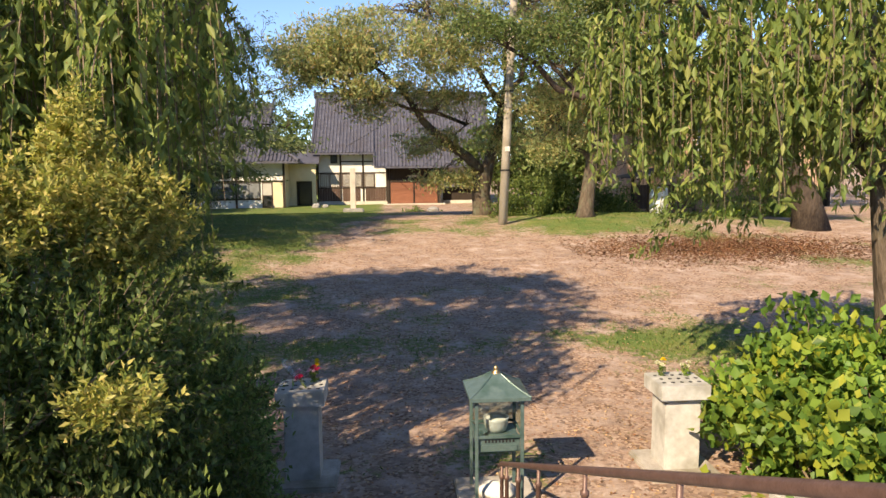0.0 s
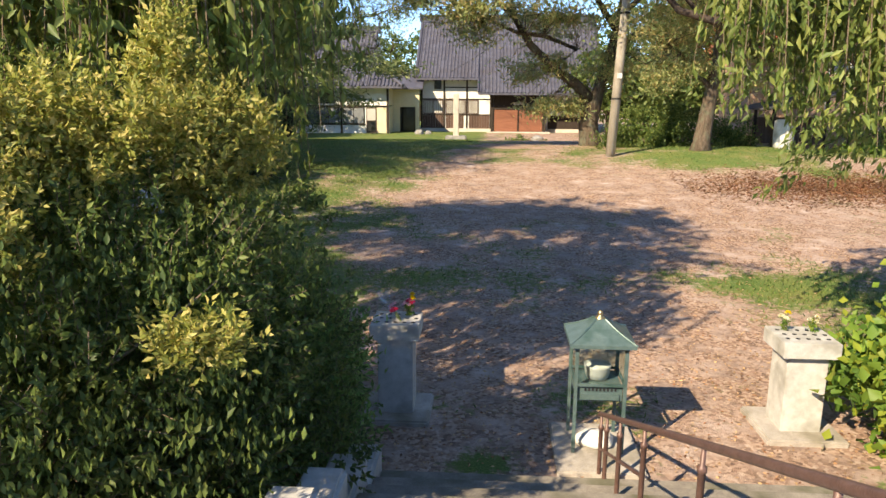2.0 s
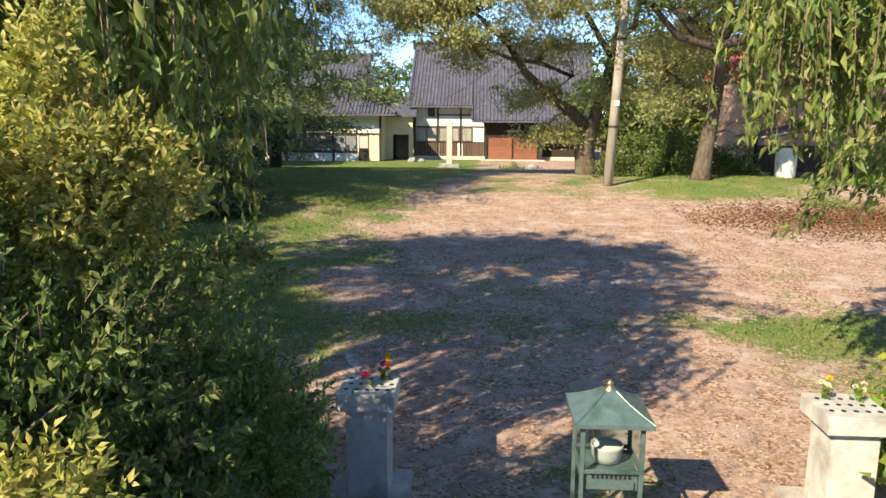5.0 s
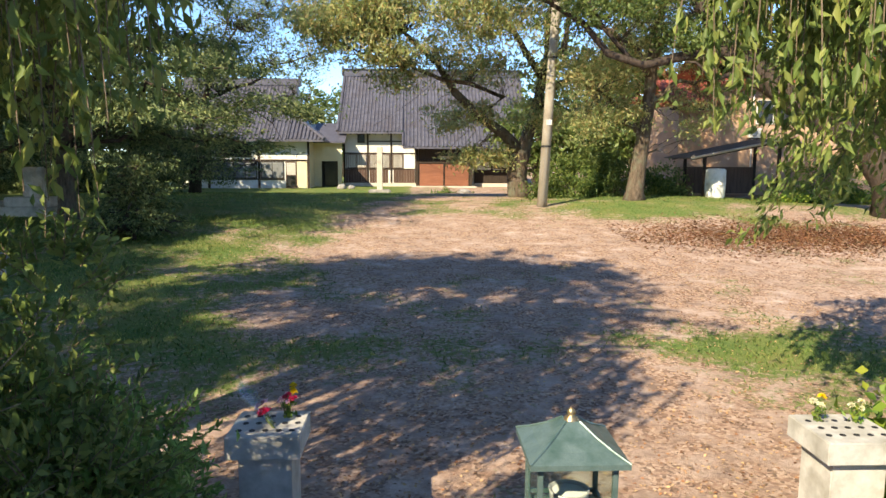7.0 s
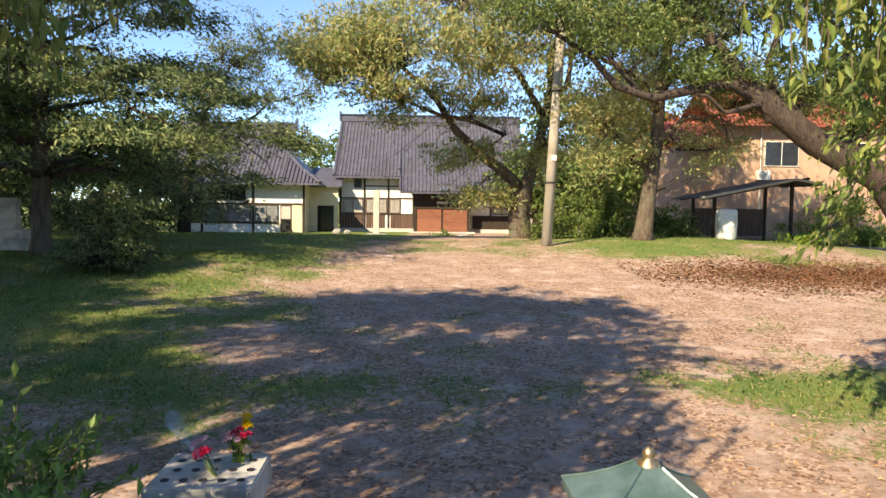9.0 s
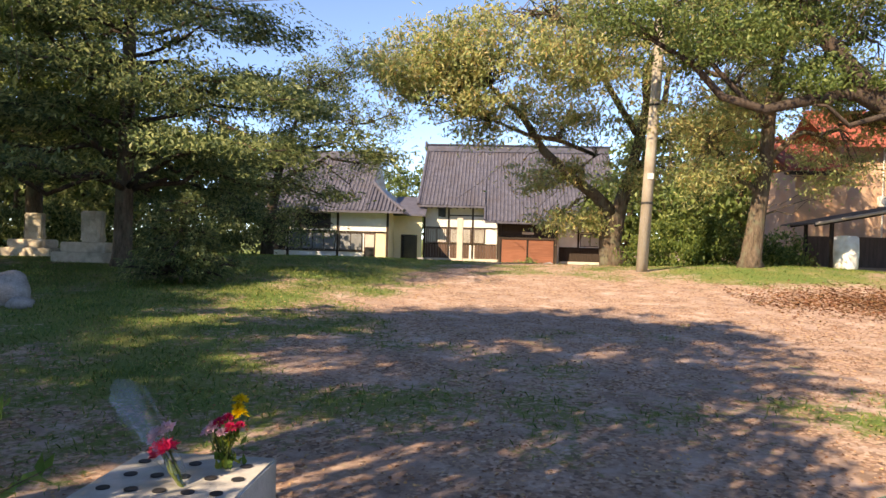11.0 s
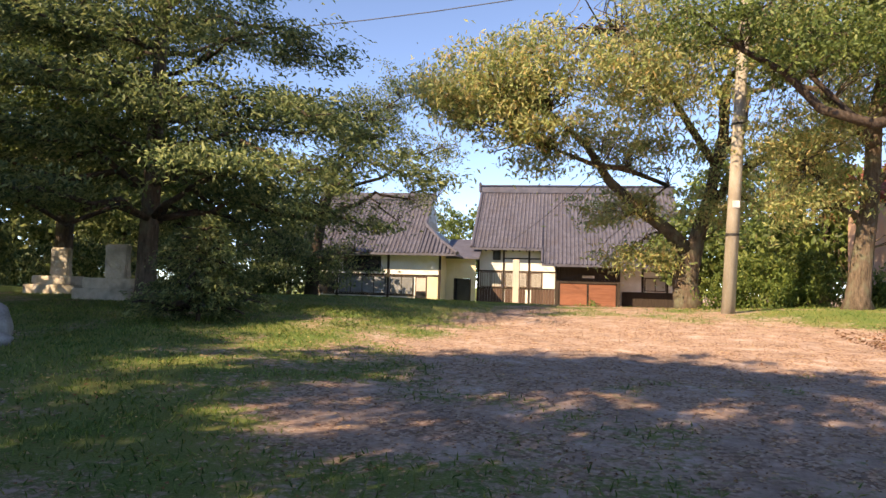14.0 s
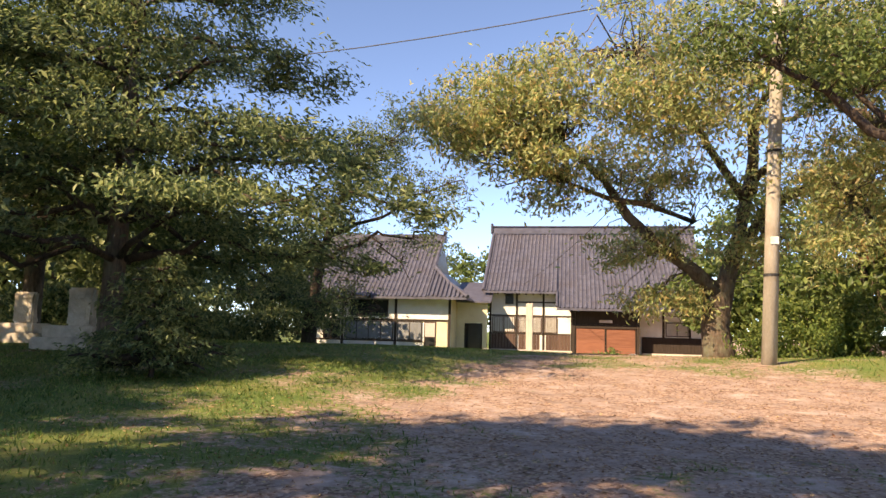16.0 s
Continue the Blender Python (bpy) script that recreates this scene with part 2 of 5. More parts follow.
GLASS = glass_material("lantern_glass", (0.9, 0.95, 0.93), 0.05, 0.94)
WRAP = glass_material("clear_wrap", (0.92, 0.94, 0.95), 0.25, 0.91)
PANE = surface("dusty_window_pane", (0.13, 0.14, 0.15), (0.25, 0.26, 0.27), 1.5, 0.15, 0, spec=0.6)
DARKPANE = surface("dark_window_pane", (0.012, 0.014, 0.016), (0.035, 0.036, 0.04), 1.5, 0.15, 0, spec=0.5)


# ---------- mesh helpers ----------
def part(name, bm, material, parent=None, label="", smooth=False):
    me = bpy.data.meshes.new(name)
    if isinstance(bm, tuple):
        me.from_pydata(*bm)
    else:
        bm.to_mesh(me)
        bm.free()
    if smooth:
        me.polygons.foreach_set("use_smooth", [True] * len(me.polygons))
    me.materials.append(material)
    ob = new(name, me)
    ob.parent = parent
    if label:
        ob["label"] = label
    return ob


def thing(name, label, category, at=(0, 0, 0), group="", kind=""):
    ob = new(name)
    ob.location = at
    ob.empty_display_size = 0.1
    return tagged(ob, label, category, group, kind)


def add_box(bm, x0, x1, y0, y1, z0, z1, bevel=0.0):
    r = bmesh.ops.create_cube(bm, size=1.0)
    for v in r["verts"]:
        v.co = Vector(((x0 + x1) / 2 + v.co.x * (x1 - x0), (y0 + y1) / 2 + v.co.y * (y1 - y0), (z0 + z1) / 2 + v.co.z * (z1 - z0)))
    if bevel:
        es = list({e for v in r["verts"] for e in v.link_edges})
        bmesh.ops.bevel(bm, geom=es, offset=bevel, segments=2, affect="EDGES")
    return bm


def box(x0, x1, y0, y1, z0, z1, bevel=0.0):
    return add_box(bmesh.new(), x0, x1, y0, y1, z0, z1, bevel)


def tubes(paths, sides=6):
    """Tapered tubes along paths of (point, radius): vertices and faces."""
    V, Fc = [], []
    for path in paths:
        start = len(V)
        for i, (p, r) in enumerate(path):
            a, b = Vector(path[max(i - 1, 0)][0]), Vector(path[min(i + 1, len(path) - 1)][0])
            d = (b - a).normalized() if (b - a).length > 1e-6 else Vector((0, 0, 1))
            u = d.orthogonal().normalized() if abs(d.z) > 0.9 else d.cross(Vector((0, 0, 1))).normalized()
            w = d.cross(u)
            for k in range(sides):
                an = 2 * math.pi * k / sides
                V.append(tuple(Vector(p) + (u * math.cos(an) + w * math.sin(an)) * r))
        for i in range(len(path) - 1):
            for k in range(sides):
                a, b = start + i * sides + k, start + i * sides + (k + 1) % sides
                Fc.append((a, b, b + sides, a + sides))
        Fc.append(tuple(start + k for k in reversed(range(sides))))
        Fc.append(tuple(start + (len(path) - 1) * sides + k for k in range(sides)))
    return V, [], Fc


def lathe(profile, sides=20):
    V, Fc = [], []
    for r, z in profile:
        for k in range(sides):
            an = 2 * math.pi * k / sides
            V.append((r * math.cos(an), r * math.sin(an), z))
    for i in range(len(profile) - 1):
        for k in range(sides):
            a, b = i * sides + k, i * sides + (k + 1) % sides
            Fc.append((a, b, b + sides, a + sides))
    Fc.append(tuple(range((len(profile) - 1) * sides, len(profile) * sides)))
    return V, [], Fc


rng = np.random.default_rng(7)


def lumpy(blobs, k=7, share=0.5):
    """Break smooth crowns up into smaller uneven lumps, with gaps between them."""
    out = []
    for x, y, z, rx, ry, rz, n in blobs:
        for _ in range(k):
            u = rng.normal(size=3)
            u = u / np.linalg.norm(u) * rng.uniform(0.45, 0.85)
            s = share * rng.uniform(0.65, 1.2)
            out.append((x + u[0] * rx, y + u[1] * ry, z + u[2] * rz, rx * s, ry * s, rz * s, max(2, int(n / k))))
    return out


def unit(a):
    return a / np.maximum(np.linalg.norm(a, axis=1, keepdims=True), 1e-9)


def leaf_mesh(name, centres, size, material, parent=None, label="", axis=None, width=0.45, spread=0.4, flat=0.0):
    """Many folded leaves, one four-cornered blade each, in one mesh."""
    c = np.asarray(centres, float)
    k = len(c)
    d = rng.normal(size=(k, 3))
    if axis is not None:
        d = unit(np.asarray(axis, float) + 0.0 * d) + rng.normal(size=(k, 3)) * spread
    d = unit(d)
    nn = rng.normal(size=(k, 3))
    nn[:, 2] = np.abs(nn[:, 2]) + flat
    side = unit(np.cross(d, nn))
    nn = unit(np.cross(side, d))
    s = (size * rng.uniform(0.6, 1.3, k))[:, None]
    v = np.empty((k, 4, 3))
    v[:, 0] = c - d * s * 0.5
    v[:, 1] = c + side * s * width * 0.5 + nn * s * 0.1 - d * s * 0.05
    v[:, 2] = c + d * s * 0.5 - nn * s * 0.08
    v[:, 3] = c - side * s * width * 0.5 + nn * s * 0.1 - d * s * 0.05
    me = bpy.data.meshes.new(name)
    me.vertices.add(4 * k)
    me.vertices.foreach_set("co", v.ravel())
    me.loops.add(6 * k)
    b = (np.arange(k) * 4)[:, None]
    me.loops.foreach_set("vertex_index", (b + np.array([0, 1, 2, 0, 2, 3])).ravel().astype(np.int32))
    me.polygons.add(2 * k)
    me.polygons.foreach_set("loop_start", np.arange(0, 6 * k, 3, dtype=np.int32))
    me.update(calc_edges=True)
    me.materials.append(material)
    ob = new(name, me)
    ob.parent = parent
    if label:
        ob["label"] = label
    return ob


def clumps(blobs, per=40, radius=0.45, shell=0.55):
    """Clump centres and leaf places in a union of ellipsoids (x, y, z, rx, ry, rz, clumps)."""
    heads = []
    for x, y, z, rx, ry, rz, n in blobs:
        u = unit(rng.normal(size=(n, 3))) * (rng.uniform(shell ** 3, 1, n) ** (1 / 3) * rng.uniform(0.85, 1.12, n))[:, None]
        heads.append(np.array([x, y, z]) + u * np.array([rx, ry, rz]))
    h = np.concatenate(heads)
    sz = radius * rng.uniform(0.5, 1.5, len(h))
    pts = np.repeat(h, per, axis=0) + rng.normal(size=(len(h) * per, 3)) * np.repeat(sz, per)[:, None] * np.array([0.6, 0.6, 0.3])
    return h, pts


def bend(a, b, n=7, sag=0.0, wob=0.15, r0=0.1, r1=0.03):
    """A crooked limb from a to b."""
    a, b = Vector(a), Vector(b)
    ln = (b - a).length
    out = []
    for i in range(n + 1):
        t = i / n
        j = Vector(rng.normal(size=3)) * wob * ln * 0.12 * math.sin(math.pi * t)
        out.append((a.lerp(b, t) + j + Vector((0, 0, sag * math.sin(math.pi * t))), r0 + (r1 - r0) * t))
    return out


def twigs_to(heads, limbs, share=1.0, r=0.012):
    """Thin twigs from the nearest point of a limb out to the clumps."""
    nodes = np.array([tuple(p) for limb in limbs for p, _ in limb[1:]])
    out = []
    for h in heads:
        if rng.random() > share:
            continue
        i = int(np.argmin(((nodes - h) ** 2).sum(1) + np.maximum(nodes[:, 2] - h[2], 0) * 1.5))
        a, b = Vector(nodes[i]), Vector(h)
        if (b - a).length < 9:
            out.append(bend(a, b, 4, 0.1, 0.6, r * (1 + (b - a).length * 0.4), r * 0.5))
    return out


def tree(name, label, base, limbs, blobs, leaf, size, per=40, radius=0.5, bark=None, trunk_sides=12, twig_share=0.5, shell=0.5, group="", width=0.45, twig_r=0.014, droop=None):
    t = thing(name, label, "tree", base, group)
    inv = Matrix.Translation(-Vector(base))
    trunk = part("trunk", tubes(limbs[:1], trunk_sides), bark or BARK, t, smooth=True)
    trunk.matrix_parent_inverse = inv
    if len(limbs) > 1:
        for limb in limbs[1:]:
            o = part("limb", tubes([limb], 8), bark or BARK, t, smooth=True)
            o.matrix_parent_inverse = inv
    h, pts = clumps(lumpy(blobs, 14, 0.52), per, radius, shell)
    tw = twigs_to(h, limbs, twig_share, twig_r)
    if tw:
        o = tagged(part("twig_mass", tubes(tw, 4), bark or BARK, t), kind="stuff")
        o.matrix_parent_inverse = inv
    ax = None if droop is None else np.tile(np.array([0, 0, -droop]), (len(pts), 1)) + rng.normal(size=pts.shape)
    o = leaf_mesh("crown", pts, size, leaf, t, axis=ax, width=width)
    o.matrix_parent_inverse = inv
    return t


def settle(ob, x, y, size=1.0, sink=0.0):
    """Stand a thing on the ground at x, y, at the given size."""
    ob.location = (x, y, gz(x, y) - sink)
    ob.scale = (size, size, size)
    return ob


# ---------- ground ----------
def sstep(a, b, x):
    t = min(max((x - a) / (b - a), 0.0), 1.0)
    return t * t * (3 - 2 * t)


STAIR_FOOT, STAIR_TOP, RISE, TREAD, NSTEP = -5.75, -10.37, 0.158, 0.385, 12
ST_L, ST_R = -0.55, 4.05


def gz(x, y):
    """Height of the ground: a lawn that swells a little, a mound under the trees, and the bank beside the steps."""
    t = min(max(y + 2.0, 0.0), 19.0)
    z = 0.050 * t * t / (t + 1.5) + 0.10 * sstep(10, 20, y) - 0.82 * sstep(24, 42, y)
    z += 0.22 * sstep(-1, -6, x) * sstep(0, 5, y) * sstep(30, 14, y)
    z += 0.34 * math.exp(-((x - 10.5) / 5.0) ** 2 - ((y - 18.5) / 5) ** 2)
    z += 0.04 * noise.noise(Vector((x * 0.25, y * 0.25, 0))) * (1 if y > -3 else 0)
    bank = 1.78 * sstep(-5.6, -10.6, y)
    if ST_L - 0.35 < x < ST_R + 0.35 and -10.8 < y < -5.6:
        bank = max(0.0, 1.9 * (-5.6 - y) / 5.0 - 0.25)
    return z + bank


def grass_amount(x, y):
    """1 where grass grows, 0 on bare trodden soil."""
    g = 0.30 + 0.42 * sstep(0.5, -5.5, x) * sstep(-4, 1, y)
    g += 0.45 * sstep(14, 19, y) * sstep(0, -4, x)
    g += 0.55 * sstep(20, 26, y) * sstep(1.5, -1.5, x)
    g += 0.50 * math.exp(-((x - 6.6) / 2.4) ** 2 - ((y - 0.6) / 2.0) ** 2)
    g += 0.22 * math.exp(-((x + 0.8) / 2.6) ** 2 - ((y - 1.2) / 1.6) ** 2)
    g += 0.45 * math.exp(-((x - 9.0) / 3.6) ** 2 - ((y - 15.6) / 1.7) ** 2)
    g += 0.7 * math.exp(-((x - 11) / 6.0) ** 2 - ((y - 19.5) / 3) ** 2)
    g += 0.5 * math.exp(-((x - 0.3) / 0.35) ** 2 - ((y + 5.3) / 0.3) ** 2)
    g -= 0.3 * math.exp(-((x - 4.5) / 5.5) ** 2 - ((y - 9.5) / 3.5) ** 2)
    g -= 0.25 * math.exp(-((x - 1.5) / 3.0) ** 2 - ((y + 2.5) / 2.0) ** 2)
    g += 0.34 * noise.noise(Vector((x * 0.4, y * 0.4, 3.1))) + 0.3 * noise.noise(Vector((x * 1.1, y * 1.1, 7.7)))
    return min(max(g, 0), 1)


def axis_steps(lo, hi, fine_lo, fine_hi, step):
    a = list(np.arange(fine_lo, fine_hi + 1e-6, step))
    s, v = step, fine_lo
    while v > lo:
        s *= 1.35
        v -= s
        a.insert(0, v)
    s, v = step, fine_hi
    while v < hi:
        s *= 1.35
        v += s
        a.append(v)
    return a


def build_ground():
    xs, ys = axis_steps(-900, 900, -16, 20, 0.3), axis_steps(-600, 1200, -14, 34, 0.3)
    V = [(x, y, gz(x, y)) for y in ys for x in xs]
    w = len(xs)
    Fc = [(j * w + i, j * w + i + 1, (j + 1) * w + i + 1, (j + 1) * w + i) for j in range(len(ys) - 1) for i in range(w - 1)]
    ob = part("ground", (V, [], Fc), GROUND, smooth=True)
    at = ob.data.attributes.new("grass", "FLOAT", "POINT")
    at.data.foreach_set("value", [grass_amount(x, y) for x, y, _ in V])
    return tagged(ob, "lawn of short grass and bare soil strewn with fallen leaves", "ground", kind="structure")


build_ground()


# ---------- steps, cheeks, handrail ----------
def build_steps():
    flight = thing("stone_steps", "worn stone steps leading down to the lawn", "steps", (1.2, STAIR_FOOT, 0), kind="structure")
    inv = Matrix.Translation((-1.2, -STAIR_FOOT, 0))
    for i in range(NSTEP):
        y1 = STAIR_FOOT - i * TREAD
        o = part("step", box(ST_L, ST_R, y1 - TREAD - 0.03, y1, i * RISE - 0.12, (i + 1) * RISE, 0.012), STEP, flight)
        o.matrix_parent_inverse = inv
    top = part("terrace", box(-8, 10, -16, STAIR_TOP - 0.03, 1.4, NSTEP * RISE + 0.004, 0.01), SLAB)
    tagged(top, "paved stone terrace at the head of the steps", "terrace", kind="structure")
    for side, x0, x1 in (("a", ST_L - 0.3, ST_L - 0.005), ("b", ST_R + 0.005, ST_R + 0.3)):
        cheek = thing("stair_cheek", "low grey stone kerb beside the steps", "kerb", (x0, STAIR_FOOT, 0), "stair kerbs", "structure")
        for i in range(0, NSTEP, 2):
            y1 = STAIR_FOOT + 0.08 - i * TREAD
            o = part("stone", box(x0, x1, y1 - 2 * TREAD + 0.01, y1, i * RISE - 0.2, (i + 1) * RISE + 0.22, 0.03), GRANITE, cheek)
            o.matrix_parent_inverse = Matrix.Translation((-x0, -STAIR_FOOT, 0))


build_steps()


def build_handrail():
    rail = thing("handrail", "brown painted steel handrail down the middle of the steps", "handrail", (1.505, -5.58, 0))
    inv = Matrix.Translation((-1.36, 5.6, 0))
    slope = 0.42
    pts = [(Vector((1.30, -5.40, 0.57)), 0.022), (Vector((1.31, -5.47, 0.63)), 0.023)]
    for k in range(1, 16):
        y = -5.47 - k * 0.42
        pts.append((Vector((1.31, y, 0.63 + slope * (k * 0.42))), 0.024))
    o = part("top_rail", tubes([pts], 12), IRON, rail, smooth=True)
    o.matrix_parent_inverse = inv
    for y, low in ((-5.5, 0.02), (-5.78, 0.0), (-6.35, 0.15), (-7.15, 0.5), (-8.35, 1.0), (-9.6, 1.5), (-10.7, 1.7)):
        zt = 0.63 + slope * (-5.47 - y)
        x = 1.31
        low = 0.0 if y > STAIR_FOOT else RISE * min(NSTEP, math.ceil((STAIR_FOOT - y) / TREAD))
        o = part("post", lathe([(0.020, low - 0.02), (0.020, zt - 0.15), (0.026, zt - 0.145), (0.026, zt - 0.12), (0.014, zt - 0.11), (0.014, zt)], 10), IRON, rail, smooth=True)
        o.location = (x, y, 0)
        o.matrix_parent_inverse = inv
    o = part("lower_bar", tubes([[(Vector((1.31, -5.5, 0.3)), 0.014), (Vector((1.31, -7.15, 0.62 + 0.35)), 0.014)]], 8), IRON, rail)
    o.matrix_parent_inverse = inv


build_handrail()


# ---------- flower stands ----------
def build_stand(x, y, top, w, label):
    st = thing("flower_stand", label, "flower stand", (x, y, 0), "flower stands")
    z0 = gz(x, y)
    part("plinth", box(-w * 0.72, w * 0.72, -w * 0.75, w * 0.72, z0 - 0.1, 0.06 + max(z0, 0), 0.02), SLAB, st)
    part("shaft", box(-w * 0.36, w * 0.36, -w * 0.36, w * 0.36, 0.05 + max(z0, 0), top - 0.17, 0.008), GRANITE, st)
    cap = box(-w / 2, w / 2, -w / 2, w / 2, top - 0.17, top, 0.008)
    c = part("cap", cap, GRANITE, st)
    for j, yy in enumerate((0.14, 0.0, -0.14)):
        for i in range(5):
            xx = -w * 0.36 + i * w * 0.18 + (0.02 if j == 1 else 0)
            h = part("hole", lathe([(0.0225, 0.0), (0.0225, 0.003)], 14), HOLE, c)
            h.location = (xx, yy, top + 0.0015)
    return st


build_stand(-0.60, -4.18, 1.09, 0.53, "grey granite flower stand drilled with vase holes, holding two bouquets")
build_stand(3.69, -4.30, 1.06, 0.57, "pale granite flower stand drilled with vase holes, beside the green shrub")


def flower_head(parent, at, r, material, n=44, up=(0, 0, 1), centre=True):
    u = Vector(up).normalized()
    q = u.to_track_quat("Z", "Y")
    pts, ax = [], []
    for i in range(n):
        a = i * 2.399
        k = math.sqrt((i + 0.5) / n)
        d = q @ Vector((math.cos(a) * k, math.sin(a) * k, 1.0 - 1.1 * k * k))
        pts.append(tuple(Vector(at) + d * r * (0.25 + 0.42 * k)))
        ax.append(tuple(d))
    leaf_mesh("flower", pts, r * 0.75, material, parent, axis=np.array(ax), width=0.5, spread=0.12)
    if centre:
        o = part("flower_eye", lathe([(r * 0.22, 0), (r * 0.2, r * 0.1), (r * 0.05, r * 0.16)], 8), PETAL_YELLOW, parent)
        o.matrix_local = Matrix.Translation(Vector(at) + u * r * 0.2) @ q.to_matrix().to_4x4()


def bouquet(x, y, z, heads, label, height=0.17, leaves=70):
    b = thing("bouquet", label, "flowers", (x, y, z), "bouquets on the stands")
    heads = [(hx * 0.85, hy * 0.85, hz * 0.95, hr * 0.82, hm, he) for hx, hy, hz, hr, hm, he in heads]
    stems = [bend((0, 0, -0.02), (hx * 0.9, hy * 0.9, hz), 4, 0, 0.3, 0.004, 0.003) for hx, hy, hz, *_ in heads]
    tagged(part("stem_mass", tubes(stems, 5), LEAF_MID, b), kind="stuff")
    t = rng.uniform(0, 1, leaves)
    pts = np.stack([rng.normal(size=leaves) * 0.025, rng.normal(size=leaves) * 0.025, 0.01 + t * height * 0.85], 1)
    leaf_mesh("leaves", pts * np.array([1, 1, 0.95]), 0.045, LEAF_BROAD, b, axis=np.tile([0, 0, 0.6], (leaves, 1)), spread=0.8)
    for hx, hy, hz, r, m, eye in heads:
        flower_head(b, (hx, hy, hz), r, m, up=(hx * 3, hy * 3 - 0.3, 1), centre=eye)
    return b


bouquet(-0.475, -4.06, 1.09, [(-0.03, -0.03, 0.175, 0.036, PETAL_RED, True), (0.03, -0.045, 0.165, 0.036, PETAL_RED, True), (0.0, 0.0, 0.19, 0.034, PETAL_RED, True), (0.055, -0.01, 0.165, 0.032, PETAL_RED, False), (-0.055, -0.035, 0.16, 0.034, PETAL_PINK, False), (0.0, -0.065, 0.15, 0.03, PETAL_PINK, False), (-0.065, 0.01, 0.155, 0.034, PETAL_PINK, False),
                            (-0.02, 0.04, 0.18, 0.035, PETAL_PINK, False), (0.045, 0.02, 0.205, 0.046, PETAL_YELLOW, False), (0.03, 0.035, 0.225, 0.036, PETAL_YELLOW, False), (0.035, 0.05, 0.25, 0.042, PETAL_YELLOW, False), (-0.08, -0.03, 0.14, 0.03, PETAL_PINK, False)],
        "small bouquet of crimson, pink and yellow flowers on the stone stand")
bouquet(3.55, -4.17, 1.06, [(-0.05, 0, 0.17, 0.05, PETAL_WHITE, False), (0.04, 0.02, 0.2, 0.05, PETAL_YELLOW, False), (0.0, -0.04, 0.15, 0.045, PETAL_WHITE, False)],
        "small bouquet of cream and yellow flowers on the stone stand")
bouquet(3.83, -4.19, 1.06, [(-0.04, 0, 0.14, 0.045, PETAL_WHITE, False), (0.05, 0.0, 0.17, 0.045, PETAL_WHITE, True), (0.02, -0.05, 0.13, 0.04, PETAL_WHITE, False)],
        "wilting bouquet of white flowers on the stone stand")


def wrapped_bouquet(x, y, z):
    b = thing("wrapped_bouquet", "crimson and mauve bouquet in clear wrapping, leaning in its hole", "flowers", (x, y, z), "bouquets on the stands")
    lean = Vector((-0.62, 0.14, 0.72)).normalized()
    part("stem_mass", tubes([bend((0, 0, -0.02), lean * 0.15 + Vector((dx, dy, 0)), 4, 0, 0.2, 0.006, 0.004) for dx, dy in ((0, 0), (0.02, 0.01), (-0.02, 0.01), (0.01, -0.02))], 5), LEAF_MID, b)
    for k, (dx, dy, dz, r, m) in enumerate(((0, 0, 0, 0.055, PETAL_RED), (0.03, -0.02, 0.01, 0.045, PETAL_RED), (-0.03, 0.02, 0.04, 0.045, PETAL_PINK), (0.0, 0.03, 0.06, 0.04, PETAL_PINK))):
        flower_head(b, tuple(lean * 0.15 + Vector((dx, dy, dz))), r, m, 60, lean, False)
    q = lean.to_track_quat("Z", "Y")
    V, Fc = [], []
    for i, (r, h) in enumerate(((0.015, 0.0), (0.04, 0.10), (0.06, 0.2), (0.08, 0.38))):
        for k in range(14):
            a = 2 * math.pi * k / 14
            rr = r * (1 + 0.18 * math.sin(3 * a + i))
            hh = h + (0.05 * math.sin(2 * a) if i == 3 else 0)
            V.append(tuple(q @ Vector((rr * math.cos(a), rr * 0.75 * math.sin(a), hh))))
    for i in range(3):
        for k in range(14):
            p0, p1 = i * 14 + k, i * 14 + (k + 1) % 14
            Fc.append((p0, p1, p1 + 14, p0 + 14))
    part("wrapping", (V, [], Fc), WRAP, b, "crumpled clear plastic wrapping", True)


wrapped_bouquet(-0.53, -4.27, 1.09)


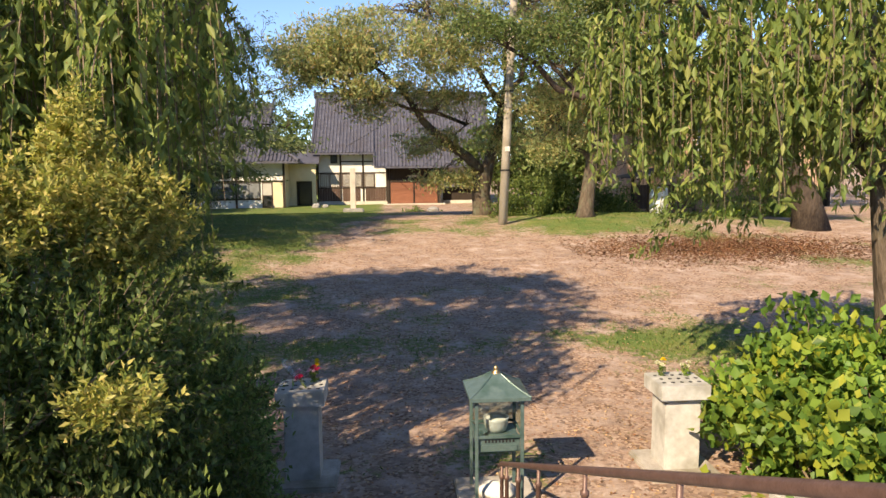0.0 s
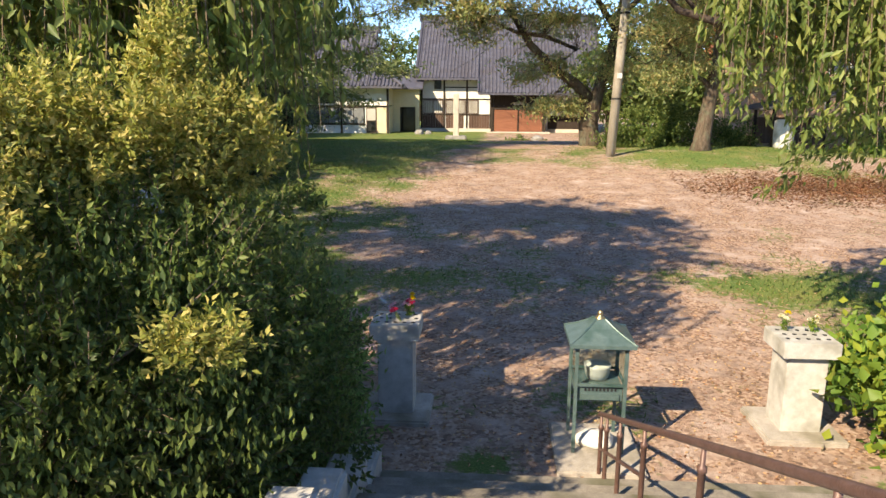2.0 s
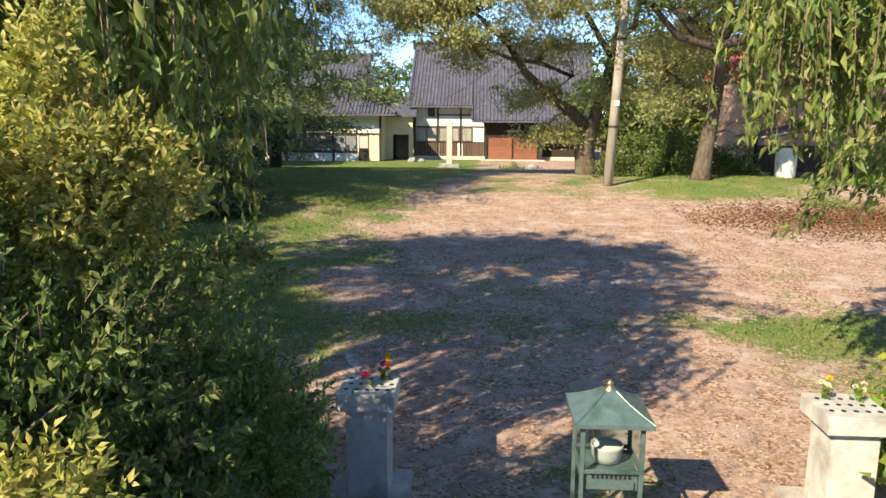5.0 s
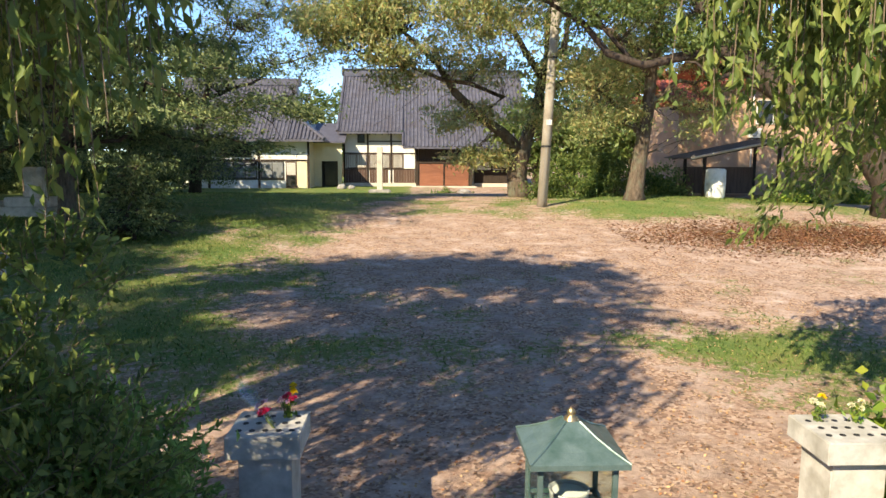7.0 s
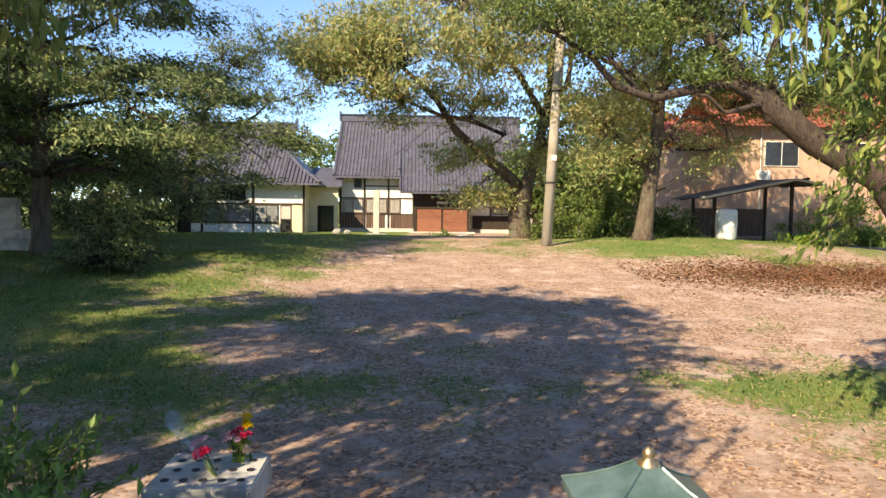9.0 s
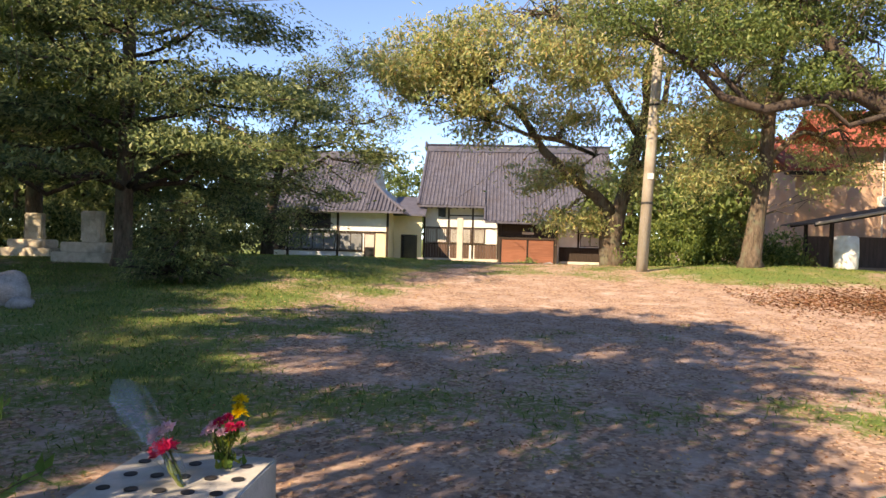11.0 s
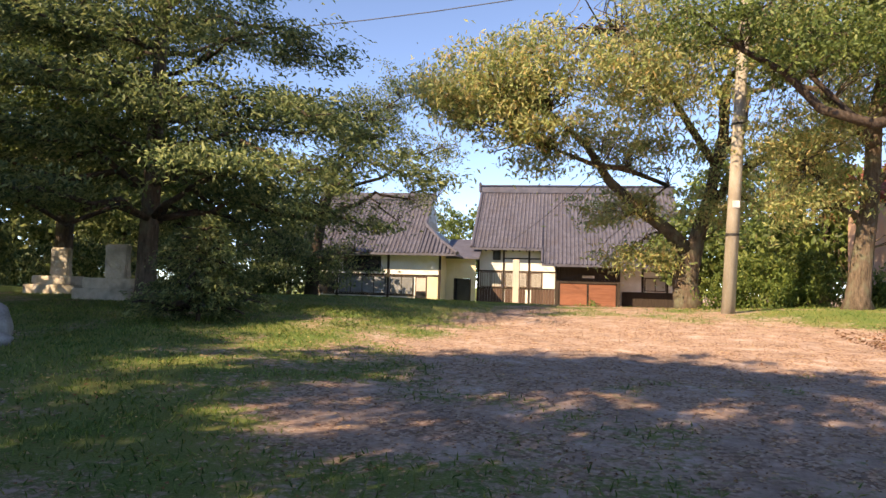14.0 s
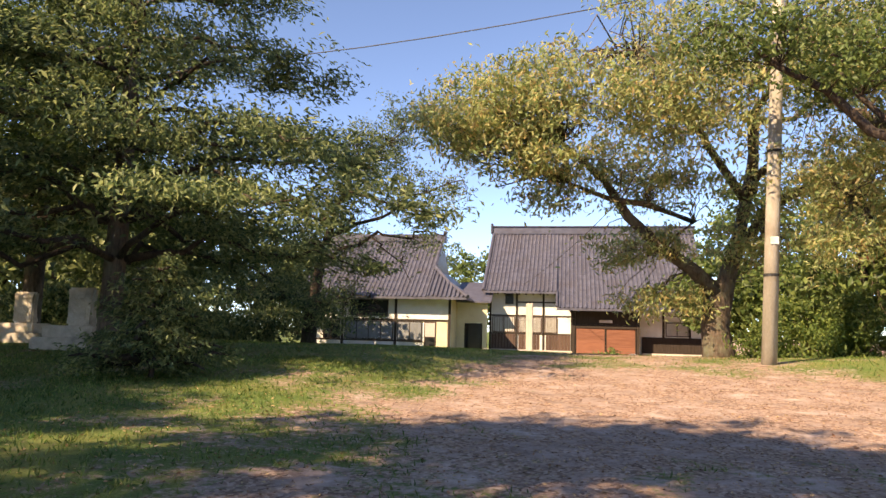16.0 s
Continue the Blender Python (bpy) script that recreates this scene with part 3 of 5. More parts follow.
# ---------- incense lantern ----------
def build_lantern():
    L = thing("incense_lantern", "green painted metal incense lantern with glass sides on four legs", "lantern", (1.49, -4.88, 0))
    part("base_slab", box(-0.42, 0.42, -0.62, 0.42, -0.08, 0.06, 0.015), SLAB, L, "pale concrete slab")
    w = 0.235
    for sx in (-1, 1):
        for sy in (-1, 1):
            part("leg", box(sx * w - 0.017, sx * w + 0.017, sy * w - 0.017, sy * w + 0.017, 0.06, 1.19, 0.003), COPPER, L)
    body = part("firebox", box(-w + 0.018, w - 0.018, -w + 0.018, w - 0.018, 0.60, 0.75, 0.006), COPPER, L)
    part("drawer_front", box(-w + 0.05, w - 0.05, -w - 0.002, -w + 0.016, 0.615, 0.685, 0.004), COPPER, body)
    for k in range(9):
        part("vent_slot", box(-0.15 + k * 0.036, -0.132 + k * 0.036, -w + 0.010, -w + 0.0165, 0.705, 0.735), HOLE, body)
    for z in (0.755, 1.165):
        for s in (-1, 1):
            part("frame_bar", box(-w, w, s * w - 0.012, s * w + 0.012, z, z + 0.03, 0.003), COPPER, L)
            part("frame_bar", box(s * w - 0.012, s * w + 0.012, -w + 0.013, w - 0.013, z, z + 0.03, 0.003), COPPER, L)
    for s in (-1, 1):
        g = part("glass_pane", box(-w + 0.018, w - 0.018, s * w - 0.002, s * w + 0.002, 0.786, 1.164), GLASS, L, "clear glass pane")
        g.visible_shadow = False
        g = part("glass_pane", box(s * w - 0.002, s * w + 0.002, -w + 0.018, w - 0.018, 0.786, 1.164), GLASS, L, "clear glass pane")
        g.visible_shadow = False
    bowl = part("bowl", lathe([(0.07, 0.752), (0.10, 0.76), (0.125, 0.82), (0.13, 0.88), (0.135, 0.90), (0.125, 0.90), (0.118, 0.875), (0.0, 0.874)], 24), CERAMIC, L, "round glazed incense bowl", True)
    part("ash", lathe([(0.117, 0.877), (0.06, 0.885), (0.0, 0.887)], 20), ASH, bowl, "white ash", True)
    part("hook", tubes([[(Vector((0, 0, 1.2)), 0.008), (Vector((0, 0, 1.10)), 0.008), (Vector((0.0, 0, 1.06)), 0.014)]], 8), BRASS, L)
    # hipped roof with sweeping hips and a turned-down lip
    V, Fc = [], []
    rings = ((0.335, 1.165), (0.335, 1.20), (0.24, 1.245), (0.14, 1.305), (0.05, 1.375))
    for r, z in rings:
        for k in range(4):
            a = math.pi / 4 + k * math.pi / 2
            V.append((r * math.sqrt(2) * math.cos(a) * 0.93, r * math.sqrt(2) * math.sin(a) * 0.93, z))
    for i in range(len(rings) - 1):
        for k in range(4):
            p0, p1 = i * 4 + k, i * 4 + (k + 1) % 4
            Fc.append((p0, p1, p1 + 4, p0 + 4))
    Fc += [(16, 17, 18, 19), (3, 2, 1, 0)]
    roof = part("roof", (V, [], Fc), COPPER, L)
    part("finial", lathe([(0.05, 1.37), (0.045, 1.39), (0.02, 1.40), (0.03, 1.42), (0.02, 1.445), (0.0, 1.46)], 14), BRASS, roof, "small brass knob", True)
    for k in range(4):
        a = math.pi / 4 + k * math.pi / 2
        path = [(Vector((r * math.sqrt(2) * math.cos(a) * 0.93, r * math.sqrt(2) * math.sin(a) * 0.93, z + 0.002)), 0.008) for r, z in rings[1:]]
        part("hip_bar", tubes([path], 6), COPPER, roof)


build_lantern()
bm = bmesh.new()
bmesh.ops.create_icosphere(bm, subdivisions=3, radius=1.0)
for v in bm.verts:
    k = 1 + 0.25 * noise.noise(v.co * 1.7)
    v.co = Vector((v.co.x * 0.2 * k, v.co.y * 0.15 * k, max(v.co.z, -0.45) * 0.10 * k))
bag = part("cloth_bag", bm, ASH, smooth=True)
bag.location = (1.50, -4.92, 0.108)
tagged(bag, "crumpled white cloth bag lying under the lantern", "bag")


# ---------- main house ----------
def tiled_slope(x0, x1, y_eave, z_eave, y_ridge, z_ridge, pitch=0.30):
    """A roof slope with raised rows of pantiles running up it; thickness below."""
    V, Fc = [], []
    n = max(2, int(round((x1 - x0) / pitch)))
    prof = []
    for i in range(n):
        xa = x0 + (x1 - x0) * i / n
        s = (x1 - x0) / n
        prof += [(xa, 0.0), (xa + s * 0.45, -0.01), (xa + s * 0.58, 0.05), (xa + s * 0.75, 0.09), (xa + s * 0.92, 0.05)]
    prof.append((x1, 0.0))
    rows = 14
    for j in range(rows + 1):
        for lift in ((0.0,) if j == 0 else (0.0, 0.035)) if j < rows else (0.0,):
            t = j / rows
            curve = -0.25 * math.sin(math.pi * t) * 0.5
            for x, h in prof:
                V.append((x, y_eave + (y_ridge - y_eave) * t, z_eave + (z_ridge - z_eave) * t + curve + h + lift))
    m = len(prof)
    for j in range(len(V) // m - 1):
        for i in range(m - 1):
            Fc.append((j * m + i, j * m + i + 1, (j + 1) * m + i + 1, (j + 1) * m + i))
    k = len(V)
    for t in range(5):
        t /= 4
        c = -0.125 * math.sin(math.pi * t)
        for x in (x0, x1):
            V.append((x, y_eave + (y_ridge - y_eave) * t, z_eave + (z_ridge - z_eave) * t + c - 0.16))
    for t in range(4):
        a = k + 2 * t
        Fc.append((a, a + 2, a + 3, a + 1))
    Fc.append((0, k, k + 1, m - 1))
    return V, [], Fc


def window_unit(parent, x0, x1, z0, z1, y, pane, frame_mat, cols=2, rows=1, lattice=0, name="window"):
    w = part(name, box(x0, x1, y - 0.04, y + 0.02, z0, z1), frame_mat, parent)
    b = 0.06
    sx, sz = (x1 - x0 - b) / cols, (z1 - z0 - b) / rows
    for i in range(cols):
        for j in range(rows):
            part("pane", box(x0 + b + i * sx, x0 + (i + 1) * sx, y - 0.05, y - 0.041, z0 + b + j * sz, z0 + (j + 1) * sz), pane, w)
    for k in range(1, lattice):
        xx = x0 + (x1 - x0) * k / lattice
        part("lattice_bar", box(xx - 0.012, xx + 0.012, y - 0.07, y - 0.051, z0 + 0.03, z1 - 0.03), frame_mat, w)
    return w


def build_main_house():
    H = thing("main_house", "old white-plastered timber house with a steep grey tiled roof", "house", (1.5, 50.9, 0))
    inv = Matrix.Translation((-1.5, -50.9, 0))
    before = set(bpy.data.objects)
    Y = 50.9
    part("wall", box(-5.5, 9.6, Y, Y + 0.25, 0.0, 4.6), PLASTER, H)
    part("gable_wall", (
        [(-5.45, Y + 0.25, 0), (-5.45, 62.8, 0), (-5.45, 62.8, 4.4), (-5.45, 56.8, 9.5), (-5.45, Y + 0.25, 4.5), (-5.2, Y + 0.25, 0), (-5.2, 62.8, 0), (-5.2, 62.8, 4.4), (-5.2, 56.8, 9.5), (-5.2, Y + 0.25, 4.5)], [],
        [(0, 4, 3, 2, 1), (5, 6, 7, 8, 9), (0, 1, 6, 5), (1, 2, 7, 6), (2, 3, 8, 7), (3, 4, 9, 8), (4, 0, 5, 9)]), PLASTER, H)
    part("foundation", box(-5.6, 9.7, Y - 0.18, Y - 0.001, -0.3, 0.28, 0.01), FOUND, H)
    for x in (-5.45, -3.5, -1.55, 0.5, 6.9, 8.7):
        part("post", box(x - 0.075, x + 0.075, Y - 0.05, Y - 0.002, 0.285, 4.5), TIMBER, H)
    for z, x0, x1 in ((3.75, -3.42, 0.42), (2.76, -5.37, 0.42), (1.45, -5.37, 0.42)):
        for a, b in ((-5.37, -3.58), (-3.42, -1.63), (-1.47, 0.42)):
            if a >= x0 - 0.01:
                part("beam", box(a, b, Y - 0.04, Y - 0.002, z - 0.05, z + 0.05), TIMBER, H)
    # boards of the lower wall
    n = 26
    for i in range(n):
        a = -5.36 + (5.76) * i / n
        if any(abs(a + 0.1 - p) < 0.19 for p in (-3.5, -1.55)):
            continue
        part("board", box(a + 0.006, a + 5.76 / n - 0.006, Y - 0.03, Y - 0.003, 0.30, 1.395), BOARD, H)
    for a, b in ((-5.3, -3.62), (-3.38, -2.6), (-1.45, -0.55)):
        window_unit(H, a, b, 1.52, 2.69, Y - 0.03, SHOJI, BOARD, 1 if b - a < 1 else 2, 1, 9)
    window_unit(H, -2.55, -1.65, 1.52, 2.69, Y - 0.03, SHOJI, BOARD, 1, 1, 9)
    window_unit(H, -4.35, -3.75, 3.6, 4.35, Y - 0.03, DARKPANE, TIMBER, 1, 1)
    window_unit(H, 7.05, 8.6, 1.5, 2.5, Y - 0.03, SHOJI, TIMBER, 2, 1)
    part("dado", box(5.4, 9.6, Y - 0.04, Y - 0.003, 0.285, 1.42), TIMBER, H)
    # porch with sliding doors
    P = 49.6
    for x in (0.62, 5.05):
        part("porch_post", box(x - 0.1, x + 0.1, P, P + 0.2, 0.0, 3.15), TIMBER, H)
    part("porch_lintel", box(0.73, 4.94, P + 0.02, P + 0.18, 1.95, 2.2), TIMBER, H)
    part("porch_screen", box(0.73, 4.94, P + 0.05, P + 0.15, 2.205, 3.15), TIMBER, H)
    part("porch_side", box(4.98, 5.1, P + 0.21, Y - 0.06, 0.0, 3.1), TIMBER, H)
    part("porch_side", box(0.56, 0.68, P + 0.21, Y - 0.06, 0.0, 3.1), TIMBER, H)
    part("threshold", box(0.2, 5.5, P - 0.5, P + 0.3, -0.2, 0.10, 0.02), FOUND, H)
    for i in range(2):
        a = 0.75 + i * 2.09
        d = part("sliding_door", box(a, a + 2.08, P + 0.08 + 0.05 * i, P + 0.12 + 0.05 * i, 0.11, 1.94), REDWOOD, H, "red-brown boarded sliding door")
        for k in range(7):
            part("plank", box(a + 0.07, a + 2.01, P + 0.06 + 0.05 * i, P + 0.079 + 0.05 * i, 0.15 + k * 0.25, 0.39 + k * 0.25), REDWOOD, d)
        for x in (a, a + 2.02):
            part("stile", box(x, x + 0.06, P + 0.05 + 0.05 * i, P + 0.079 + 0.05 * i, 0.12, 1.93), TIMBER, d)
    part("name_board", box(2.4, 3.3, P - 0.03, P + 0.015, 2.35, 2.55), PALEWOOD, H, "small weathered name board")
    roof = part("roof", tiled_slope(-5.9, -0.55, 49.9, 4.5, 56.8, 9.72), TILE, H)
    part("lower_roof", tiled_slope(-0.55, 10.0, 48.5, 3.3, 56.8, 9.72), TILE, H)
    part("back_roof", tiled_slope(-5.9, 10.0, 63.7, 4.5, 56.8, 9.72, 0.6), TILE, H)
    part("verge", tubes([[(Vector((-5.9, 49.9 + 6.9 * t, 4.55 + 5.22 * t - 0.125 * math.sin(math.pi * t))), 0.13) for t in np.linspace(0, 1, 9)]], 8), TILE, H)
    part("verge_step", tubes([[(Vector((-0.55, 48.5 + 8.3 * t, 3.4 + 6.42 * t - 0.125 * math.sin(math.pi * t))), 0.09) for t in np.linspace(0, 0.2, 4)]], 8), TILE, H)
    rd = part("ridge", box(-5.95, 10.05, 56.5, 57.1, 9.57, 10.13, 0.05), TILE, H)
    part("ridge_cap", box(-6.05, 10.15, 56.42, 57.18, 10.14, 10.27, 0.05), TILE, rd)
    part("ridge_end", box(-6.15, -5.96, 56.4, 57.2, 9.62, 10.5, 0.06), TILE, rd)
    for i in range(20):
        x = -5.4 + i * 0.52
        if x < -0.7:
            part("rafter", box(x - 0.04, x + 0.04, 50.0, 50.88, 4.28, 4.38), TIMBER, roof)
    for o in set(bpy.data.objects) - before:
        if o.parent is H:
            o.matrix_parent_inverse = inv
    H.location.z = 0.14


build_main_house()


def build_annex():
    A = thing("side_house", "white plastered wing with a hipped grey tiled roof and wide windows", "house", (-12, 46.8, 0))
    inv = Matrix.Translation((12, -46.8, 0))
    before = set(bpy.data.objects)
    Y = 46.8
    part("wall", box(-17.6, -7.75, Y, Y + 0.2, -0.3, 3.75), PLASTER, A)
    part("gable_end", ([(-17.6, 47.0, -0.3), (-17.6, 56.6, -0.3), (-17.6, 56.6, 3.7), (-17.6, 51.8, 8.0), (-17.6, 47.0, 3.7), (-17.4, 47.0, -0.3), (-17.4, 56.6, -0.3), (-17.4, 56.6, 3.7), (-17.4, 51.8, 8.0), (-17.4, 47.0, 3.7)], [],
                       [(0, 4, 3, 2, 1), (5, 6, 7, 8, 9), (0, 1, 6, 5), (1, 2, 7, 6), (2, 3, 8, 7), (3, 4, 9, 8), (4, 0, 5, 9)]), PLASTER, A)
    part("end_wall", box(-7.95, -7.75, Y + 0.205, 54, -0.3, 3.75), CREAM, A)
    for x in (-17.5, -15.5, -11.65, -7.83):
        part("post", box(x - 0.09, x + 0.09, Y - 0.06, Y - 0.002, -0.1, 3.7), TIMBER, A)
    for a, b in ((-17.4, -15.6), (-15.4, -11.75), (-11.55, -7.93)):
        part("rail", box(a, b, Y - 0.05, Y - 0.002, 2.0, 2.14), TIMBER, A)
        part("sill_rail", box(a, b if b < -8 else -9.7, Y - 0.05, Y - 0.002, 0.56, 0.66), TIMBER, A)
    window_unit(A, -15.0, -12.2, 2.3, 3.45, Y - 0.04, DARKPANE, TIMBER, 2)
    window_unit(A, -15.35, -11.8, 0.67, 1.98, Y - 0.04, PANE, TIMBER, 4)
    window_unit(A, -11.5, -9.75, 0.67, 1.98, Y - 0.04, PANE, TIMBER, 2)
    window_unit(A, -16.9, -15.65, 0.67, 1.98, Y - 0.04, DARKPANE, TIMBER, 2)
    d = part("side_door", box(-9.6, -8.75, Y - 0.06, Y - 0.002, -0.05, 1.98), BOARD, A)
    part("door_pane", box(-9.52, -8.83, Y - 0.075, Y - 0.061, 0.95, 1.9), SHOJI, d, "pale upper pane")
    part("door_panel", box(-9.52, -8.83, Y - 0.075, Y - 0.061, 0.03, 0.9), DARKPANE, d, "dark lower panel")
    part("cream_panel", box(-8.72, -7.95, Y - 0.05, Y - 0.002, -0.05, 1.98), CREAM, A)
    part("eaves_board", box(-18.2, -6.8, 45.95, 46.75, 3.55, 3.63), TIMBER, A)
    # hipped roof: front slope, hip end, back slope
    part("roof", tiled_slope(-18.6, -9.3, 45.7, 3.65, 51.8, 8.3), TILE, A)
    part("back_roof", tiled_slope(-18.6, -9.3, 57.9, 3.65, 51.8, 8.3, 0.6), TILE, A)
    V = [(-9.3, 45.7, 3.68), (-6.5, 45.7, 3.62), (-9.3, 48.75, 5.86), (-9.3, 51.8, 8.3), (-6.5, 57.9, 3.62), (-9.3, 57.9, 3.68), (-9.3, 54.8, 5.86), (-9.3, 45.7, 3.5), (-6.5, 45.7, 3.5), (-6.5, 57.9, 3.5)]
    part("hip", (V, [], [(0, 1, 2), (1, 4, 6, 2), (2, 6, 3), (4, 5, 6), (7, 8, 1, 0), (8, 9, 4, 1)]), TILE, A)
    hips = []
    for k in range(9):
        x0 = -9.2 + k * 0.3
        t = (x0 + 9.3) / 2.8
        hips.append([(Vector((x0, 45.7, 3.72 - 0.05 * t)), 0.07), (Vector((x0, 45.7 + 3.05 * (1 - t), 3.72 + 2.2 * (1 - t))), 0.07)])
    part("hip_tiles", tubes(hips, 6), TILE, A)
    part("hip_ridge", tubes([[(Vector((-6.45, 45.7, 3.72)), 0.14), (Vector((-8.0, 47.3, 4.75)), 0.14), (Vector((-9.3, 48.75, 6.0)), 0.15), (Vector((-9.32, 51.7, 8.4)), 0.14)]], 8), TILE, A)
    r = part("ridge", box(-18.6, -9.25, 51.5, 52.1, 8.15, 8.75, 0.05), TILE, A)
    part("ridge_end", box(-9.24, -9.05, 51.4, 52.2, 8.1, 9.0, 0.05), TILE, r)
    for o in set(bpy.data.objects) - before:
        if o.parent is A:
            o.matrix_parent_inverse = inv
    A.location.z = 0.26
    # passage between the two houses
    G = thing("link_passage", "cream plastered passage with a dark sheet for the shade inside the open doorway between the houses", "passage", (-6.6, 49.6, 0))
    before = set(bpy.data.objects)
    y = 49.4
    part("wall_side", box(-7.74, -7.15, y, y + 0.2, -0.2, 3.6), CREAM, G)
    part("wall_side", box(-5.85, -5.52, y, y + 0.2, -0.2, 3.6), CREAM, G)
    part("wall_top", box(-7.145, -5.855, y, y + 0.2, 2.05, 3.6), CREAM, G)
    # no pane here: a dark sheet stands in for the shaded interior
    part("doorway", box(-7.145, -5.855, y + 0.6, y + 0.7, -0.2, 2.045), DARKPANE, G, "dark sheet for the shade inside the open doorway")
    part("door_frame", box(-7.145, -7.03, y - 0.03, y + 0.1, -0.1, 2.045), TIMBER, G)
    part("door_frame", box(-5.97, -5.855, y - 0.03, y + 0.1, -0.1, 2.045), TIMBER, G)
    part("lean_roof", (lambda p: (p, [], [(0, 1, 2, 3), (7, 6, 5, 4), (0, 4, 5, 1), (1, 5, 6, 2), (2, 6, 7, 3), (3, 7, 4, 0)]))(
        [(-7.9, 48.9, 3.62), (-5.2, 48.9, 3.62), (-5.2, 52.5, 5.2), (-7.9, 52.5, 5.2), (-7.9, 48.9, 3.5), (-5.2, 48.9, 3.5), (-5.2, 52.5, 5.08), (-7.9, 52.5, 5.08)]), TILE, G)
    for o in set(bpy.data.objects) - before:
        if o.parent is G:
            o.matrix_parent_inverse = Matrix.Translation((6.6, -49.6, 0))
    G.location.z = 0.2


build_annex()
court = part("forecourt", box(-5.4, 9.5, 43.6, 49.0, -0.25, 0.10, 0.02), SLAB)
tagged(court, "pale trodden forecourt before the main house door", "forecourt", kind="structure")
kerb = part("house_kerb", box(-17.6, -7.8, 45.9, 46.7, -0.3, 0.07, 0.02), SLAB)
tagged(kerb, "narrow pale stone kerb along the white wing", "kerb", kind="structure")


# ---------- neighbouring house and shelter ----------
def build_neighbour():
    N = thing("neighbour_house", "peach rendered two-storey house with a red tiled roof", "house", (23, 41, 0))
    before = set(bpy.data.objects)
    Y = 40.0
    part("wall", box(21.0, 34, Y, Y + 8, -0.3, 7.6), ORANGE, N)
    part("wing_wall", box(17.9, 20.99, Y - 0.6, Y + 6, -0.3, 6.0), ORANGE, N)
    part("roof", tiled_slope(20.2, 35, Y - 0.9, 7.5, Y + 4, 10.2), REDROOF, N)
    part("back_roof", tiled_slope(20.2, 35, Y + 9, 7.5, Y + 4, 10.2, 0.6), REDROOF, N)
    part("wing_roof", tiled_slope(17.2, 20.9, Y - 1.3, 5.95, Y + 2.5, 7.9), REDROOF, N)
    part("ridge", box(20.1, 35.1, Y + 3.75, Y + 4.25, 10.1, 10.4, 0.05), REDROOF, N)
    part("eaves_band", box(17.2, 20.95, Y - 1.25, Y - 0.61, 5.6, 5.78), TIMBER, N)
    window_unit(N, 23.6, 26.0, 4.7, 6.4, Y - 0.03, DARKPANE, ENAMEL, 2)
    window_unit(N, 28.5, 31.0, 4.7, 6.4, Y - 0.03, DARKPANE, ENAMEL, 2)
    part("downpipe", tubes([[(Vector((23.35, Y - 0.08, 7.3)), 0.05), (Vector((23.35, Y - 0.08, 0.1)), 0.05)]], 8), ENAMEL, N)
    ac = part("air_conditioner", box(23.0, 23.9, Y - 0.42, Y - 0.1, 3.75, 4.4, 0.03), ENAMEL, N, "white outdoor air conditioner")
    part("fan_grille", lathe([(0.25, 0), (0.25, 0.012), (0.2, 0.016), (0.08, 0.016)], 20), PANE, ac).matrix_local = Matrix.Translation((23.35, Y - 0.42, 4.08)) @ Matrix.Rotation(math.pi / 2, 4, "X")
    part("ac_bracket", box(23.05, 23.85, Y - 0.4, Y - 0.003, 3.66, 3.745), TIMBER, N)
    for o in set(bpy.data.objects) - before:
        if o.parent is N:
            o.matrix_parent_inverse = Matrix.Translation((-23, -41, 0))
    N.location, N.scale = (16.8, 26.4, 1.2), (0.7, 0.7, 0.7)
    z = gz(14.0, 20.6)
    S = thing("open_shelter", "low open shelter with a dark sagging sheet roof on posts", "shelter", (14.0, 20.6, z))
    slope = 0.20
    for x, y in ((-1.3, 0.0), (-1.3, 2.2), (1.9, 0.0), (1.9, 2.2)):
        part("post", box(x - 0.06, x + 0.06, y - 0.06, y + 0.06, -0.2, 1.62 + slope * (x + 1.9), 0.008), TIMBER, S)
    for y in (0.0, 2.2):
        part("beam", tubes([[(Vector((-1.9, y, 1.66)), 0.055), (Vector((2.6, y, 1.66 + slope * 4.5)), 0.055)]], 4), TIMBER, S)
    n, prof = 22, []
    for i in range(n + 1):
        y = -0.5 + 3.2 * i / n
        prof.append((y, 0.022 * (i % 2)))
    for xa, xb, za, zb, name in ((-2.1, 1.8, 1.72, 2.52, "roof_sheet"), (1.82, 3.0, 2.53, 2.30, "end_sheet")):
        V = [(x, y, z0 + h + d) for d in (0.0, -0.05) for x, z0 in ((xa, za), (xb, zb)) for y, h in prof]
        m = n + 1
        Fc = [(i, i + 1, m + i + 1, m + i) for i in range(n)] + [(3 * m + i, 3 * m + i + 1, 2 * m + i + 1, 2 * m + i) for i in range(n)]
        Fc += [(0, m, 3 * m, 2 * m), (m - 1, 3 * m - 1, 4 * m - 1, 2 * m - 1)] + [(i + 1, i, 2 * m + i, 2 * m + i + 1) for i in range(n)] + [(m + i, m + i + 1, 3 * m + i + 1, 3 * m + i) for i in range(n)]
        part(name, (V, [], Fc), RUSTROOF, S)
    part("fascia", tubes([[(Vector((-2.1, -0.52, 1.70)), 0.05), (Vector((1.8, -0.52, 2.50)), 0.05), (Vector((3.0, -0.52, 2.28)), 0.05)]], 4), PALEWOOD, S, "bleached edge board")
    part("back_board", box(-1.24, 1.84, 2.16, 2.20, 0.1, 1.3), BOARD, S)
    z = gz(13.1, 20.0)
